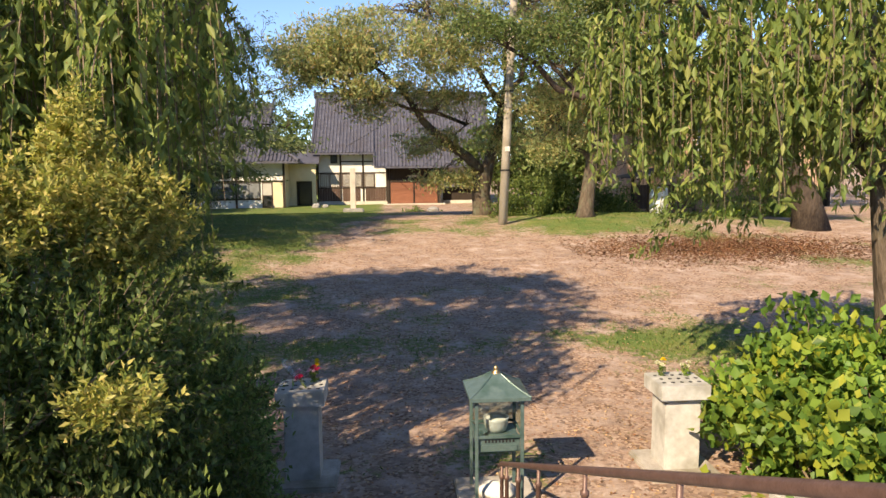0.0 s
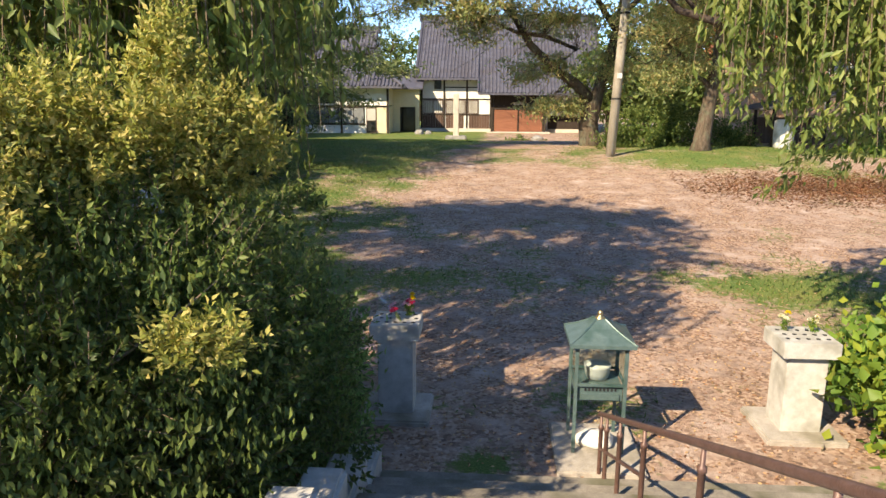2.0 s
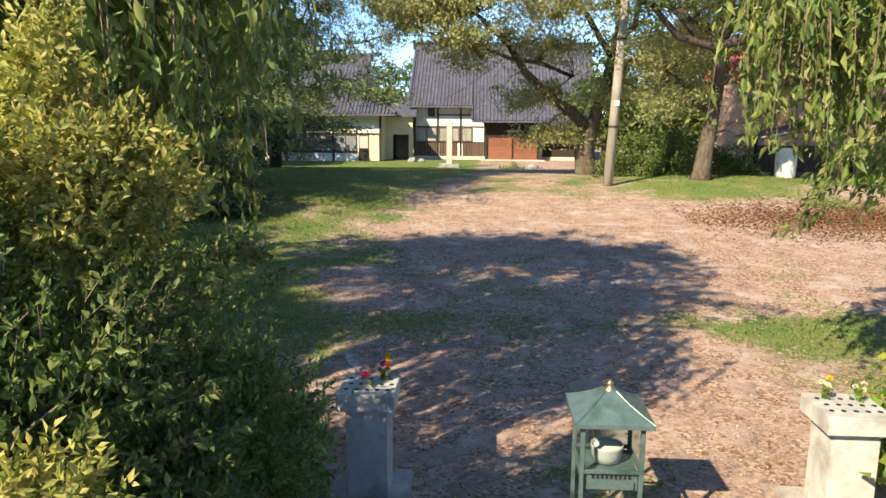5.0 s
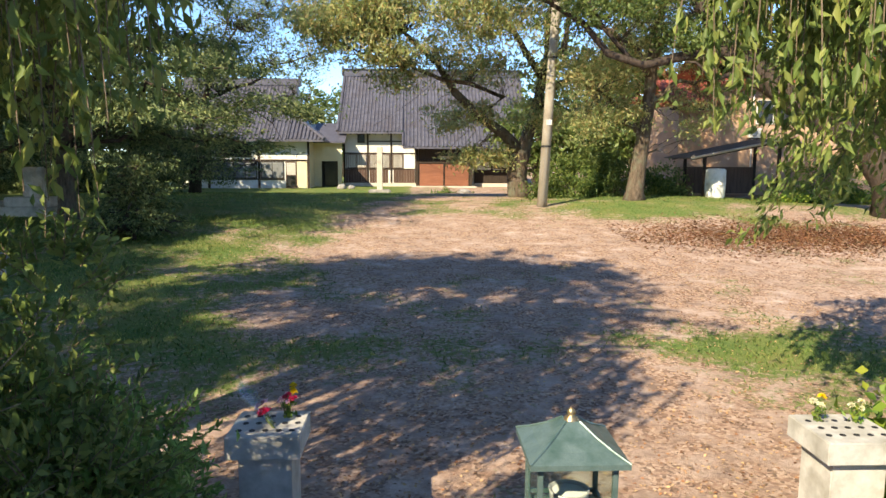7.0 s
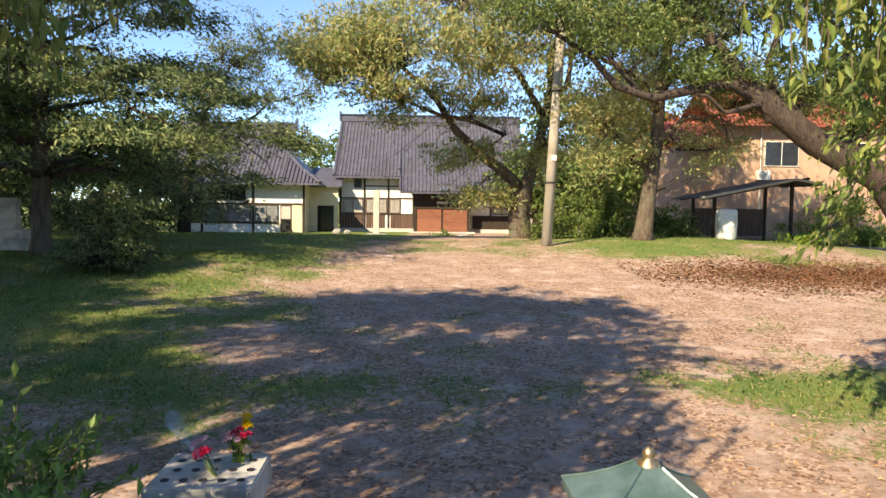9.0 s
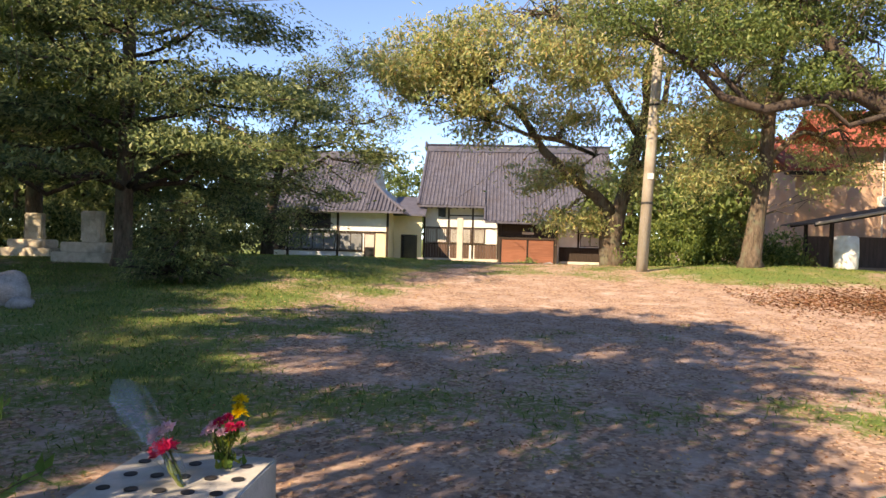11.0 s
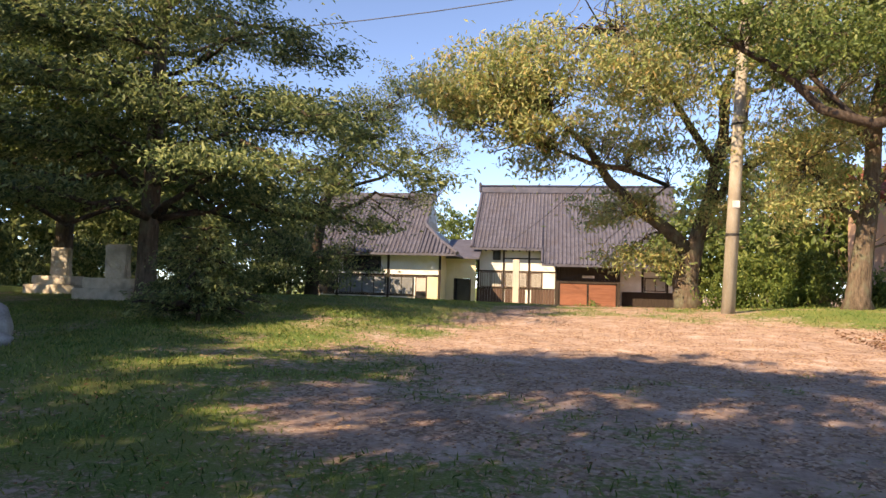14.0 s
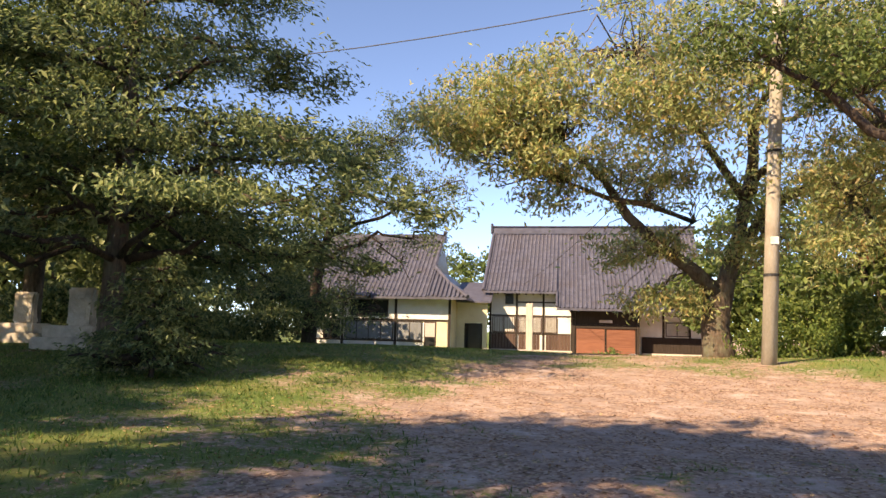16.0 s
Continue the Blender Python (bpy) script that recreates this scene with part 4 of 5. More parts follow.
    b = part("water_barrel", lathe([(0.36, z - 0.02), (0.4, z + 0.1), (0.42, z + 0.6), (0.4, z + 1.15), (0.34, z + 1.2), (0.3, z + 1.22), (0.0, z + 1.23)], 20), ENAMEL, smooth=True)
    b.location = (12.95, 20.0, 0)
    tagged(b, "dented white metal barrel under the open shelter", "barrel")


build_neighbour()


# ---------- pole, wires, wooden post, boulder, low walls ----------
def build_pole():
    z = gz(5.35, 17.2)
    p = thing("utility_pole", "tall weathered concrete utility pole on the lawn's edge", "utility pole", (5.2, 17.2, z))
    part("shaft", tubes([[(Vector((0, 0, -0.2)), 0.19), (Vector((0.2, 0, 4)), 0.175), (Vector((0.55, 0, 11)), 0.14)]], 14), POLE, p, smooth=True)
    part("marker_plate", box(-0.10, 0.10, -0.20, -0.176, 3.0, 3.2, 0.01), ENAMEL, p, "small white marker plate").location = (0.17, 0, 0)
    for k, z0 in enumerate((2.2, 5.4, 8.0)):
        part("band", lathe([(0.192 - 0.010 * k, z0), (0.192 - 0.010 * k, z0 + 0.07), (0.13, z0 + 0.07)], 14), WIRE, p).location = (0.05 * z0, 0, 0)
    part("cross_arm", box(-0.6, 1.5, -0.25, -0.15, 10.2, 10.34), TIMBER, p)
    for name, a, b, sag in (("a", (5.8, 17.2, z + 10.3), (-26, 24, 12.6), -1.0), ("b", (5.5, 17.1, z + 10.4), (-18, 40, 11.0), -1.2), ("c", (6.1, 17.3, z + 9.6), (-3.0, 51.0, 5.2), -0.8)):
        pts = [(Vector(a).lerp(Vector(b), t) + Vector((0, 0, sag * math.sin(math.pi * t))), 0.018) for t in np.linspace(0, 1, 14)]
        w = part("overhead_wire", tubes([pts], 5), WIRE)
        tagged(w, "thin black overhead wire slung from the pole", "wire", "overhead wires")


build_pole()
post = thing("memorial_post", "tall pale square wooden post on a dark stone foot", "memorial post", (-1.95, 39.5, gz(-1.95, 39.5)))
part("shaft", box(-0.19, 0.19, -0.19, 0.19, 0.25, 3.15, 0.02), PALEWOOD, post)
part("foot", box(-0.75, 0.75, -0.5, 0.5, -0.1, 0.28, 0.08), ROCK, post)


def boulder(x, y, r, label, squash=0.8, seed=0):
    bm = bmesh.new()
    bmesh.ops.create_icosphere(bm, subdivisions=3, radius=r)
    for v in bm.verts:
        k = 1 + 0.28 * noise.noise(v.co * (1.3 / r) + Vector((seed, 0, 0)))
        v.co = Vector((v.co.x * k, v.co.y * k * 0.8, v.co.z * k * squash))
    o = part("boulder", bm, ROCK, smooth=True)
    o.location = (x, y, gz(x, y) + r * squash * 0.55)
    return tagged(o, label, "boulder")


boulder(-8.35, 5.7, 0.42, "rounded grey boulder standing on the shaded lawn", 0.95, 3)
boulder(-7.9, 5.4, 0.24, "small grey boulder beside the larger one", 0.5, 8)
boulder(-5.2, 46.0, 0.35, "pale stone beside the passage door", 0.7, 5)
boulder(-4.5, 46.3, 0.28, "pale stone beside the passage door", 0.7, 9)
boulder(3.6, 36.5, 0.4, "low grey stone at the edge of the garden bed", 0.6, 4)


def monument(x, y, size, label):
    """A stepped stone base carrying an upright rough slab."""
    m = thing("stone_monument", label, "monument", (x, y, gz(x, y)), "stone monuments")
    part("lower_step", box(-1.25, 1.25, -0.7, 0.7, -0.3, 0.34, 0.04), SANDSTONE, m)
    part("upper_step", box(-1.0, 0.85, -0.5, 0.55, 0.345, 0.72, 0.04), SANDSTONE, m)
    bm = box(-0.42, 0.48, -0.14, 0.16, 0.725, 1.95, 0.06)
    bmesh.ops.subdivide_edges(bm, edges=bm.edges[:], cuts=3, use_grid_fill=True)
    for v in bm.verts:
        v.co += Vector((noise.noise(v.co * 2.3), noise.noise(v.co * 2.3 + Vector((5, 0, 0))), 0)) * 0.09
    part("slab", bm, SANDSTONE, m, "rough upright slab")
    m.scale = (size, size, size)
    return m


monument(-11.8, 14.2, 0.78, "weathered pale stone monument on a stepped base under the trees")
monument(-14.6, 15.6, 0.7, "small weathered stone monument in the shade of the conifers")


# ---------- trees ----------
def leaning_cherry():
    b = (5.1, 23.0, gz(5.1, 23.0))
    v = Vector(b)
    trunk = [(v + Vector((0.1, 0, -0.2)), 0.62), (v + Vector((0, 0, 0.3)), 0.5), (v + Vector((-0.08, 0, 1.0)), 0.46), (v + Vector((0.0, 0, 1.7)), 0.47), (v + Vector((0.3, 0, 2.5)), 0.30), (v + Vector((0.8, 0.2, 4.2)), 0.22), (v + Vector((1.3, 0.3, 6.5)), 0.2), (v + Vector((1.5, 0.2, 9)), 0.08)]
    limbs = [trunk,
             [(v + Vector(p), r) for p, r in (((0.1, 0, 2.0), 0.34), ((-0.8, -0.3, 2.9), 0.25), ((-1.9, -0.8, 3.6), 0.21), ((-3.0, -1.1, 4.6), 0.18), ((-3.8, -1.4, 5.8), 0.14), ((-5.2, -1.8, 7.0), 0.08))],
             [(v + Vector(p), r) for p, r in (((-1.9, -0.8, 3.6), 0.14), ((-0.9, -1.2, 4.4), 0.13), ((-2.4, -1.2, 5.0), 0.11), ((-3.6, -1.6, 5.1), 0.09), ((-5.0, -2.0, 5.6), 0.05))],
             bend(v + Vector((0.6, 0.1, 3.6)), v + Vector((5.0, -1.5, 6.5)), 7, 0.8, 0.5, 0.2, 0.06),
             bend(v + Vector((1.0, 0.2, 5.4)), v + Vector((-3.0, -3.0, 9.5)), 7, 0.5, 0.5, 0.16, 0.05),
             bend(v + Vector((1.2, 0.3, 6.0)), v + Vector((5.5, 1.0, 10.5)), 7, 0.5, 0.5, 0.16, 0.05),
             bend(v + Vector((0.9, 0.3, 4.8)), v + Vector((1.0, -5.0, 9.2)), 7, 0.8, 0.5, 0.16, 0.05)]
    blobs = [(0.8, 20.0, 8.6, 5.0, 3.4, 2.3, 420), (-3.0, 18.6, 8.0, 2.0, 1.8, 1.2, 120), (-0.6, 19.0, 6.8, 1.8, 1.4, 0.7, 70), (5.5, 18.5, 10.4, 5.0, 3.8, 2.3, 400), (9.8, 20.5, 9.2, 4.0, 3.6, 2.6, 220), (-2.2, 19.2, 8.4, 2.3, 2.2, 1.6, 100), (2.2, 22.2, 4.6, 1.6, 1.0, 0.8, 60),
             (6.8, 22.4, 5.2, 2.6, 1.4, 1.5, 120), (3.2, 22.6, 2.9, 1.6, 0.8, 0.8, 60), (2.6, 21.6, 6.6, 2.6, 1.6, 0.9, 90), (0.0, 20.5, 6.0, 1.5, 1.2, 0.6, 40), (8.4, 20.5, 6.4, 2.2, 1.5, 1.2, 100)]
    return tree("cherry_tree", "gnarled leaning cherry tree with yellowing autumn leaves", b, limbs, blobs, LEAF_CHERRY, 0.20, 33, 0.5, twig_share=0.35, shell=0.1, droop=0.9, width=0.32)


def upright_tree():
    b = (10.9, 24.0, gz(10.9, 24.0))
    v = Vector(b)
    trunk = [(v + Vector((0, 0, -0.2)), 0.66), (v + Vector((0, 0, 0.4)), 0.44), (v + Vector((0.2, 0, 2.2)), 0.36), (v + Vector((0.5, 0, 4.5)), 0.30), (v + Vector((0.6, 0, 7)), 0.27), (v + Vector((1.1, 0, 10)), 0.15), (v + Vector((1.2, 0, 13)), 0.06)]
    limbs = [trunk, bend(v + Vector((0.3, 0, 2.8)), v + Vector((-2.0, -0.5, 5.2)), 6, 0.3, 0.6, 0.15, 0.05), bend(v + Vector((0.6, 0, 6)), v + Vector((-3.5, -2, 8.2)), 7, 0.8, 0.6, 0.2, 0.06),
             bend(v + Vector((0.7, 0, 7)), v + Vector((4.5, -1, 9.5)), 7, 0.8, 0.6, 0.18, 0.06), bend(v + Vector((0.5, 0, 4.5)), v + Vector((3.6, -1, 6.2)), 7, 0.5, 0.6, 0.15, 0.05)]
    blobs = [(11.5, 23.5, 10.8, 5.0, 4.0, 3.0, 330), (8.2, 22.8, 7.3, 2.6, 2.0, 1.3, 120), (15.5, 23.5, 8.4, 3.2, 2.5, 2.0, 190), (9.4, 23.4, 5.0, 2.2, 1.3, 1.0, 80), (13.8, 23.4, 5.6, 1.8, 1.3, 1.2, 70), (18.5, 24, 7.5, 2.0, 2, 1.6, 80)]
    return tree("broadleaf_tree", "upright tree with rough bark and thinning yellow-green leaves", b, limbs, blobs, LEAF_CHERRY, 0.20, 33, 0.5, twig_share=0.35, shell=0.1, width=0.32, droop=0.7)


def big_right_tree():
    b = (20.2, 18.0, gz(20.2, 18.0))
    v = Vector(b)
    trunk = [(v + Vector(p), q) for p, q in (((0.2, 0, -0.2), 0.9), ((-0.1, 0, 1.4), 0.66), ((-1.4, 0, 3.0), 0.58), ((-3.8, 0.1, 4.2), 0.5), ((-6.2, 0.3, 6.1), 0.4), ((-7.6, 0.5, 7.8), 0.28), ((-8.8, 0.6, 9.6), 0.1))]
    limbs = [trunk, bend(v + Vector((-2.0, 0.1, 3.3)), v + Vector((-2.5, 1.5, 10.0)), 7, 0, 0.5, 0.34, 0.08), bend(v + Vector((-5.0, 0.3, 4.8)), v + Vector((-8.6, -0.5, 5.8)), 6, 0.3, 0.5, 0.17, 0.04),
             bend(v + Vector((-4.4, 0.2, 4.3)), v + Vector((-5.5, 1.5, 10.0)), 6, 0, 0.5, 0.22, 0.05),
             [(v + Vector(p), q) for p, q in (((-5.6, 0.3, 5.6), 0.30), ((-7.0, 0.2, 6.3), 0.22), ((-8.4, 0.1, 6.1), 0.19), ((-10.0, -0.1, 5.7), 0.16), ((-11.4, -0.2, 6.1), 0.14), ((-12.4, -0.2, 7.2), 0.11), ((-13.6, -0.4, 7.8), 0.08), ((-15.0, -0.6, 8.9), 0.03))],
             bend(v + Vector((-10.4, -0.1, 5.8)), v + Vector((-12.8, 0.6, 9.4)), 6, 0.2, 0.5, 0.10, 0.03)]
    blobs = [(10.4, 18.6, 10.2, 3.2, 2.6, 1.4, 160), (15.2, 18.5, 11.0, 4.4, 3.6, 2.0, 280), (13.0, 18.2, 7.8, 2.4, 1.6, 0.8, 80), (17.2, 18.2, 7.6, 2.6, 1.8, 1.2, 150), (19.5, 17.6, 6.0, 2.4, 1.6, 1.2, 120), (8.6, 17.6, 8.8, 2.4, 1.6, 1.2, 70), (6.0, 17.4, 9.6, 2.0, 1.6, 1.0, 60)]
    return tree("leaning_tree", "massive dark tree leaning over the lawn", b, limbs, blobs, LEAF_MID, 0.17, 40, 0.55, bark=BARK_DARK, twig_share=0.4, shell=0.3)


def spreading_conifer(x, y, height, reach, label, n_tiers=11, low=1.0, seed_dir=0.0, leaf=None, size=0.17, per=34):
    """A conifer: straight trunk, tiers of nearly level boughs, flat sprays of needles along them."""
    z = gz(x, y)
    t = thing("conifer", label, "tree", (x, y, z), "tall conifers")
    part("trunk", tubes([[(Vector((0, 0, -0.2)), height * 0.03), (Vector((0, 0, 0.4)), height * 0.021), (Vector((0.1, 0, height * 0.5)), height * 0.014), (Vector((0.1, 0, height)), 0.02)]], 12), BARK, t, smooth=True)
    pts, boughs, ax = [], [], []
    for k in range(n_tiers):
        f = k / (n_tiers - 1)
        zz = low + (height - low) * f
        ln = reach * (1 - f * 0.72) * rng.uniform(0.85, 1.1)
        m = int(7 - 3 * f)
        for j in range(m):
            an = seed_dir + 2 * math.pi * (j + rng.uniform(-0.3, 0.3)) / m + k * 1.1
            l2 = ln * rng.uniform(0.7, 1.12)
            tip = Vector((math.cos(an) * l2, math.sin(an) * l2, zz + l2 * rng.uniform(-0.12, 0.14)))
            br = bend((0.05, 0, zz), tip, 8, 0.07 * l2, 0.3, 0.09 * (1 - 0.6 * f), 0.015)
            boughs.append(br)
            for i in range(int(l2 * 9)):
                s = rng.uniform(0.25, 1.02) ** 0.8
                i0 = min(int(s * 8), 7)
                p = br[i0][0].lerp(br[i0 + 1][0], min(s * 8 - i0, 1.0))
                side = Vector((-math.sin(an), math.cos(an), 0)) * rng.normal() * l2 * 0.15
                head = p + side + Vector((0, 0, rng.normal() * 0.12))
                q = np.array(head) + rng.normal(size=(per, 3)) * np.array([0.30, 0.30, 0.09]) * (0.5 if height < 3 else 1.0)
                pts.append(q)
                ax.append(np.tile([math.cos(an), math.sin(an), -0.25], (per, 1)))
    tagged(part("bough_mass", tubes(boughs, 6), BARK_DARK, t, smooth=True), kind="stuff")
    leaf_mesh("crown", np.concatenate(pts), size, leaf or LEAF_DARK, t, axis=np.concatenate(ax), width=0.34, spread=0.7, flat=0.8)
    return t


def airy_tree():
    b = (-10.6, 27.0, gz(-10.6, 27.0))
    v = Vector(b)
    trunk = [(v + Vector(p), r) for p, r in (((0, 0, -0.2), 0.34), ((0.1, 0, 1.5), 0.25), ((0.5, 0, 4.0), 0.19), ((1.2, -0.2, 6.0), 0.10), ((2.0, -0.3, 8.2), 0.03))]
    limbs = [trunk, bend(v + Vector((0.4, 0, 3.4)), v + Vector((5.8, -0.4, 4.6)), 8, 0.9, 0.5, 0.10, 0.02), bend(v + Vector((0.7, 0, 4.6)), v + Vector((6.6, -0.6, 6.9)), 8, 0.4, 0.5, 0.10, 0.02),
             bend(v + Vector((2.6, -0.1, 4.6)), v + Vector((4.6, -0.8, 2.6)), 6, 0.3, 0.5, 0.05, 0.012), bend(v + Vector((1.0, 0, 6.0)), v + Vector((4.8, -1.0, 9.0)), 7, 0.4, 0.5, 0.08, 0.02),
             bend(v + Vector((0.1, 0, 1.8)), v + Vector((3.4, -1.0, 1.6)), 6, 0.5, 0.6, 0.06, 0.012), bend(v + Vector((0.1, 0, 1.2)), v + Vector((-2.6, -1.4, 2.2)), 6, 0.5, 0.6, 0.06, 0.012)]
    blobs = [(-7.8, 26.6, 8.0, 2.4, 1.6, 1.8, 190), (-5.4, 26.4, 7.2, 1.9, 1.0, 1.2, 80), (-5.8, 26.5, 5.2, 1.7, 0.9, 0.7, 36), (-9.4, 26.4, 5.6, 2.2, 1.4, 1.8, 130), (-8.8, 26.0, 2.5, 1.9, 1.0, 1.2, 110), (-11.6, 25.6, 2.6, 2.0, 1.0, 1.4, 110), (-7.4, 26.2, 9.8, 2.0, 1.2, 1.4, 130)]
    return tree("airy_tree", "slender tree with bare-looking twigs and sparse dark leaves", b, limbs, blobs, LEAF_DARK, 0.13, 26, 0.4, bark=BARK_DARK, twig_share=1.0, shell=0.1, twig_r=0.012)


airy_tree()
settle(leaning_cherry(), 5.2, 23.4)
settle(upright_tree(), 8.95, 18.0, 0.77)
settle(big_right_tree(), 17.2, 15.2, 0.9)
spreading_conifer(-10.3, 13.2, 13, 7.7, "wide dark conifer with long level boughs over the lawn", 13, 2.2, 0.2)
spreading_conifer(-15.6, 17.0, 14, 6.4, "tall conifer with a pale trunk standing in leaf litter", 11, 3.4, 1.1, LEAF_MID)
spreading_conifer(-6.9, 9.6, 1.9, 1.35, "low dark spruce with a skirt of boughs to the ground", 8, 0.25, 0.7, None, 0.11)
# these last two stand out of view, added for the shadows they throw
spreading_conifer(-16.2, 6.0, 13, 4.6, "unseen dark conifer added to shade the edge of the lawn", 11, 4.8, 0.4, LEAF_MID)
spreading_conifer(-18.0, -3.0, 13, 5.0, "unseen dark conifer added to shade the left of the lawn", 10, 4.0, 0.9, LEAF_MID)


def strands(roots, length, step=0.10, sway=0.13):
    """Hanging twigs from the given roots, with the places and directions of their leaves."""
    paths, pts, ax = [], [], []
    for r in roots:
        ln = length * rng.uniform(0.55, 1.02)
        d = Vector((rng.normal() * sway, rng.normal() * sway, 0))
        n = 7
        path = []
        for i in range(n + 1):
            t = i / n
            p = Vector(r) + d * ln * (t ** 0.6) + Vector((0, 0, 0.12 * ln * math.sin(t * 1.6) - ln * t ** 1.5))
            path.append((p, 0.008 * (1 - t) + 0.0025))
        paths.append(path)
        m = int(ln / step)
        for i in range(m):
            t = rng.uniform(0.08, 1)
            i0 = min(int(t * n), n - 1)
            p = path[i0][0].lerp(path[i0 + 1][0], t * n - i0)
            pts.append(tuple(p + Vector(rng.normal(size=3)) * 0.035))
            ax.append((rng.normal() * 0.45, rng.normal() * 0.45, -0.9))
    return paths, np.array(pts), np.array(ax)


def weeping_tree(name, label, base, limbs, blobs, hang, length, size, per=22, leaf=None, crown_size=0.15, boughs=()):
    t = thing(name, label, "tree", base, "weeping trees")
    inv = Matrix.Translation(-Vector(base))
    made = [part("trunk", tubes(limbs[:1], 12), BARK, t, smooth=True)]
    made += [part("limb", tubes([l], 8), BARK, t, smooth=True) for l in limbs[1:]]
    h, pts = clumps(lumpy(blobs, 18, 0.36), per, 0.42, 0.05)
    made.append(leaf_mesh("crown", pts, crown_size, leaf or LEAF_WEEP, t, axis=np.tile([0, 0, -0.8], (len(pts), 1)), spread=0.7, width=0.42))
    roots = []
    for x, y, z, rx, ry, rz, n in hang:
        roots += [tuple(np.array([x, y, z]) + rng.uniform(-1, 1, 3) * np.array([rx, ry, rz])) for _ in range(n)]
    paths, p2, a2 = strands(roots, length, 0.035)
    for a, b in boughs:
        main = bend(a, b, 9, 0.35, 0.35, 0.02, 0.004)
        paths.append(main)
        ln = (Vector(b) - Vector(a)).length
        for k in range(int(ln * 110)):
            f = rng.uniform(0.1, 1.0) * 8.999
            p = main[int(f)][0].lerp(main[int(f) + 1][0], f % 1.0)
            p2 = np.vstack([p2, np.array(p) + rng.normal(size=3) * np.array([0.11, 0.11, 0.08]) - np.array([0, 0, 0.05])])
            a2 = np.vstack([a2, np.array((Vector(b) - Vector(a)).normalized()) * 0.6 + rng.normal(size=3) * 0.4 - np.array([0, 0, 0.6])])
    made.append(tagged(part("twig_mass", tubes(paths, 4), TWIG, t), kind="stuff"))
    made.append(leaf_mesh("hanging_leaves", p2, size, leaf or LEAF_WEEP, t, axis=a2, spread=0.3, width=0.36))
    for o in made:
        o.matrix_parent_inverse = inv
    return t


weeping_tree("weeping_cherry", "weeping cherry with long hanging leafy twigs beside the steps", (-5.6, -5.2, gz(-5.6, -5.2)),
             [[(Vector((-5.6, -5.2, -0.1)), 0.5), (Vector((-5.5, -5.1, 1.5)), 0.36), (Vector((-5.3, -5.0, 3.5)), 0.3), (Vector((-5.3, -4.6, 6.0)), 0.2), (Vector((-5.3, -4.0, 8.5)), 0.07)],
              bend((-5.3, -5, 3.8), (-1.6, -5.2, 6.2), 7, 0.6, 0.4, 0.18, 0.04), bend((-5.3, -4.8, 4.6), (-3.4, -1.4, 7.2), 7, 0.6, 0.4, 0.16, 0.04), bend((-5.3, -4.6, 5.5), (-8.5, -3.5, 8.0), 7, 0.6, 0.4, 0.16, 0.04)],
             [(-6.4, -4.2, 8.6, 4.3, 4.8, 1.3, 300), (-8.6, -3.2, 8.8, 3.0, 2.6, 1.2, 165), (-4.0, -5.6, 7.8, 2.6, 2.4, 1.2, 65), (-4.5, -2.6, 8.9, 2.8, 2.4, 0.9, 145)],
             [(-2.0, -5.6, 5.1, 0.9, 1.2, 0.8, 120), (-3.0, -4.8, 5.4, 1.4, 1.6, 1.0, 170), (-4.8, -4.2, 5.4, 1.2, 1.4, 0.8, 90), (-3.8, -6.2, 5.2, 1.2, 0.8, 0.8, 60), (-2.6, -2.8, 5.6, 1.0, 0.9, 0.6, 85), (-4.4, -2.4, 5.7, 1.3, 1.0, 0.7, 95)], 2.2, 0.135, 40, crown_size=0.24)
weeping_tree("weeping_cherry", "weeping cherry with drooping sunlit leaves over the flower stand", (6.4, -4.4, gz(6.4, -4.4)),
             [[(Vector((6.4, -4.4, -0.1)), 0.3), (Vector((6.2, -4.5, 1.5)), 0.22), (Vector((5.9, -4.6, 3.2)), 0.18), (Vector((5.5, -4.6, 5.0)), 0.13), (Vector((5.2, -4.5, 6.8)), 0.05)],
              bend((6.0, -4.6, 2.8), (4.4, -4.9, 4.7), 7, 0.5, 0.4, 0.09, 0.025), bend((5.9, -4.6, 3.4), (3.5, -3.6, 5.4), 7, 0.5, 0.4, 0.1, 0.025), bend((5.7, -4.6, 4.2), (7.8, -3.2, 6.0), 7, 0.5, 0.4, 0.1, 0.025), bend((5.9, -4.6, 3.4), (7.3, -0.6, 4.3), 8, 0.5, 0.3, 0.09, 0.03)],
             [(5.4, -4.4, 6.2, 2.2, 1.8, 0.9, 130), (7.4, -3.6, 6.0, 1.8, 1.6, 1.0, 90)],
             [(3.5, -3.8, 5.0, 0.7, 0.9, 0.5, 60), (4.8, -4.6, 4.9, 1.1, 1.0, 0.7, 130), (6.4, -4.0, 4.9, 1.2, 1.2, 0.8, 120), (4.4, -2.6, 4.8, 1.2, 0.8, 0.5, 60), (7.0, -1.0, 4.6, 0.9, 1.1, 0.5, 60)], 1.7, 0.145, crown_size=0.17,
             boughs=[((7.3, -0.7, 4.0), (4.6, -0.2, 1.95)), ((7.2, -0.5, 4.2), (5.2, 0.2, 2.6)), ((7.0, -1.2, 4.4), (5.0, -1.4, 2.7)), ((7.3, -0.6, 4.4), (5.4, 0.6, 3.3)), ((7.0, -1.6, 4.6), (4.9, -2.2, 3.5)), ((7.4, -0.3, 4.4), (6.0, 0.3, 2.2)), ((7.3, -0.6, 4.3), (6.3, -0.6, 2.4)), ((6.6, -3.0, 4.6), (4.6, -2.9, 3.2)), ((7.2, -0.7, 4.5), (4.8, -0.6, 4.2))])


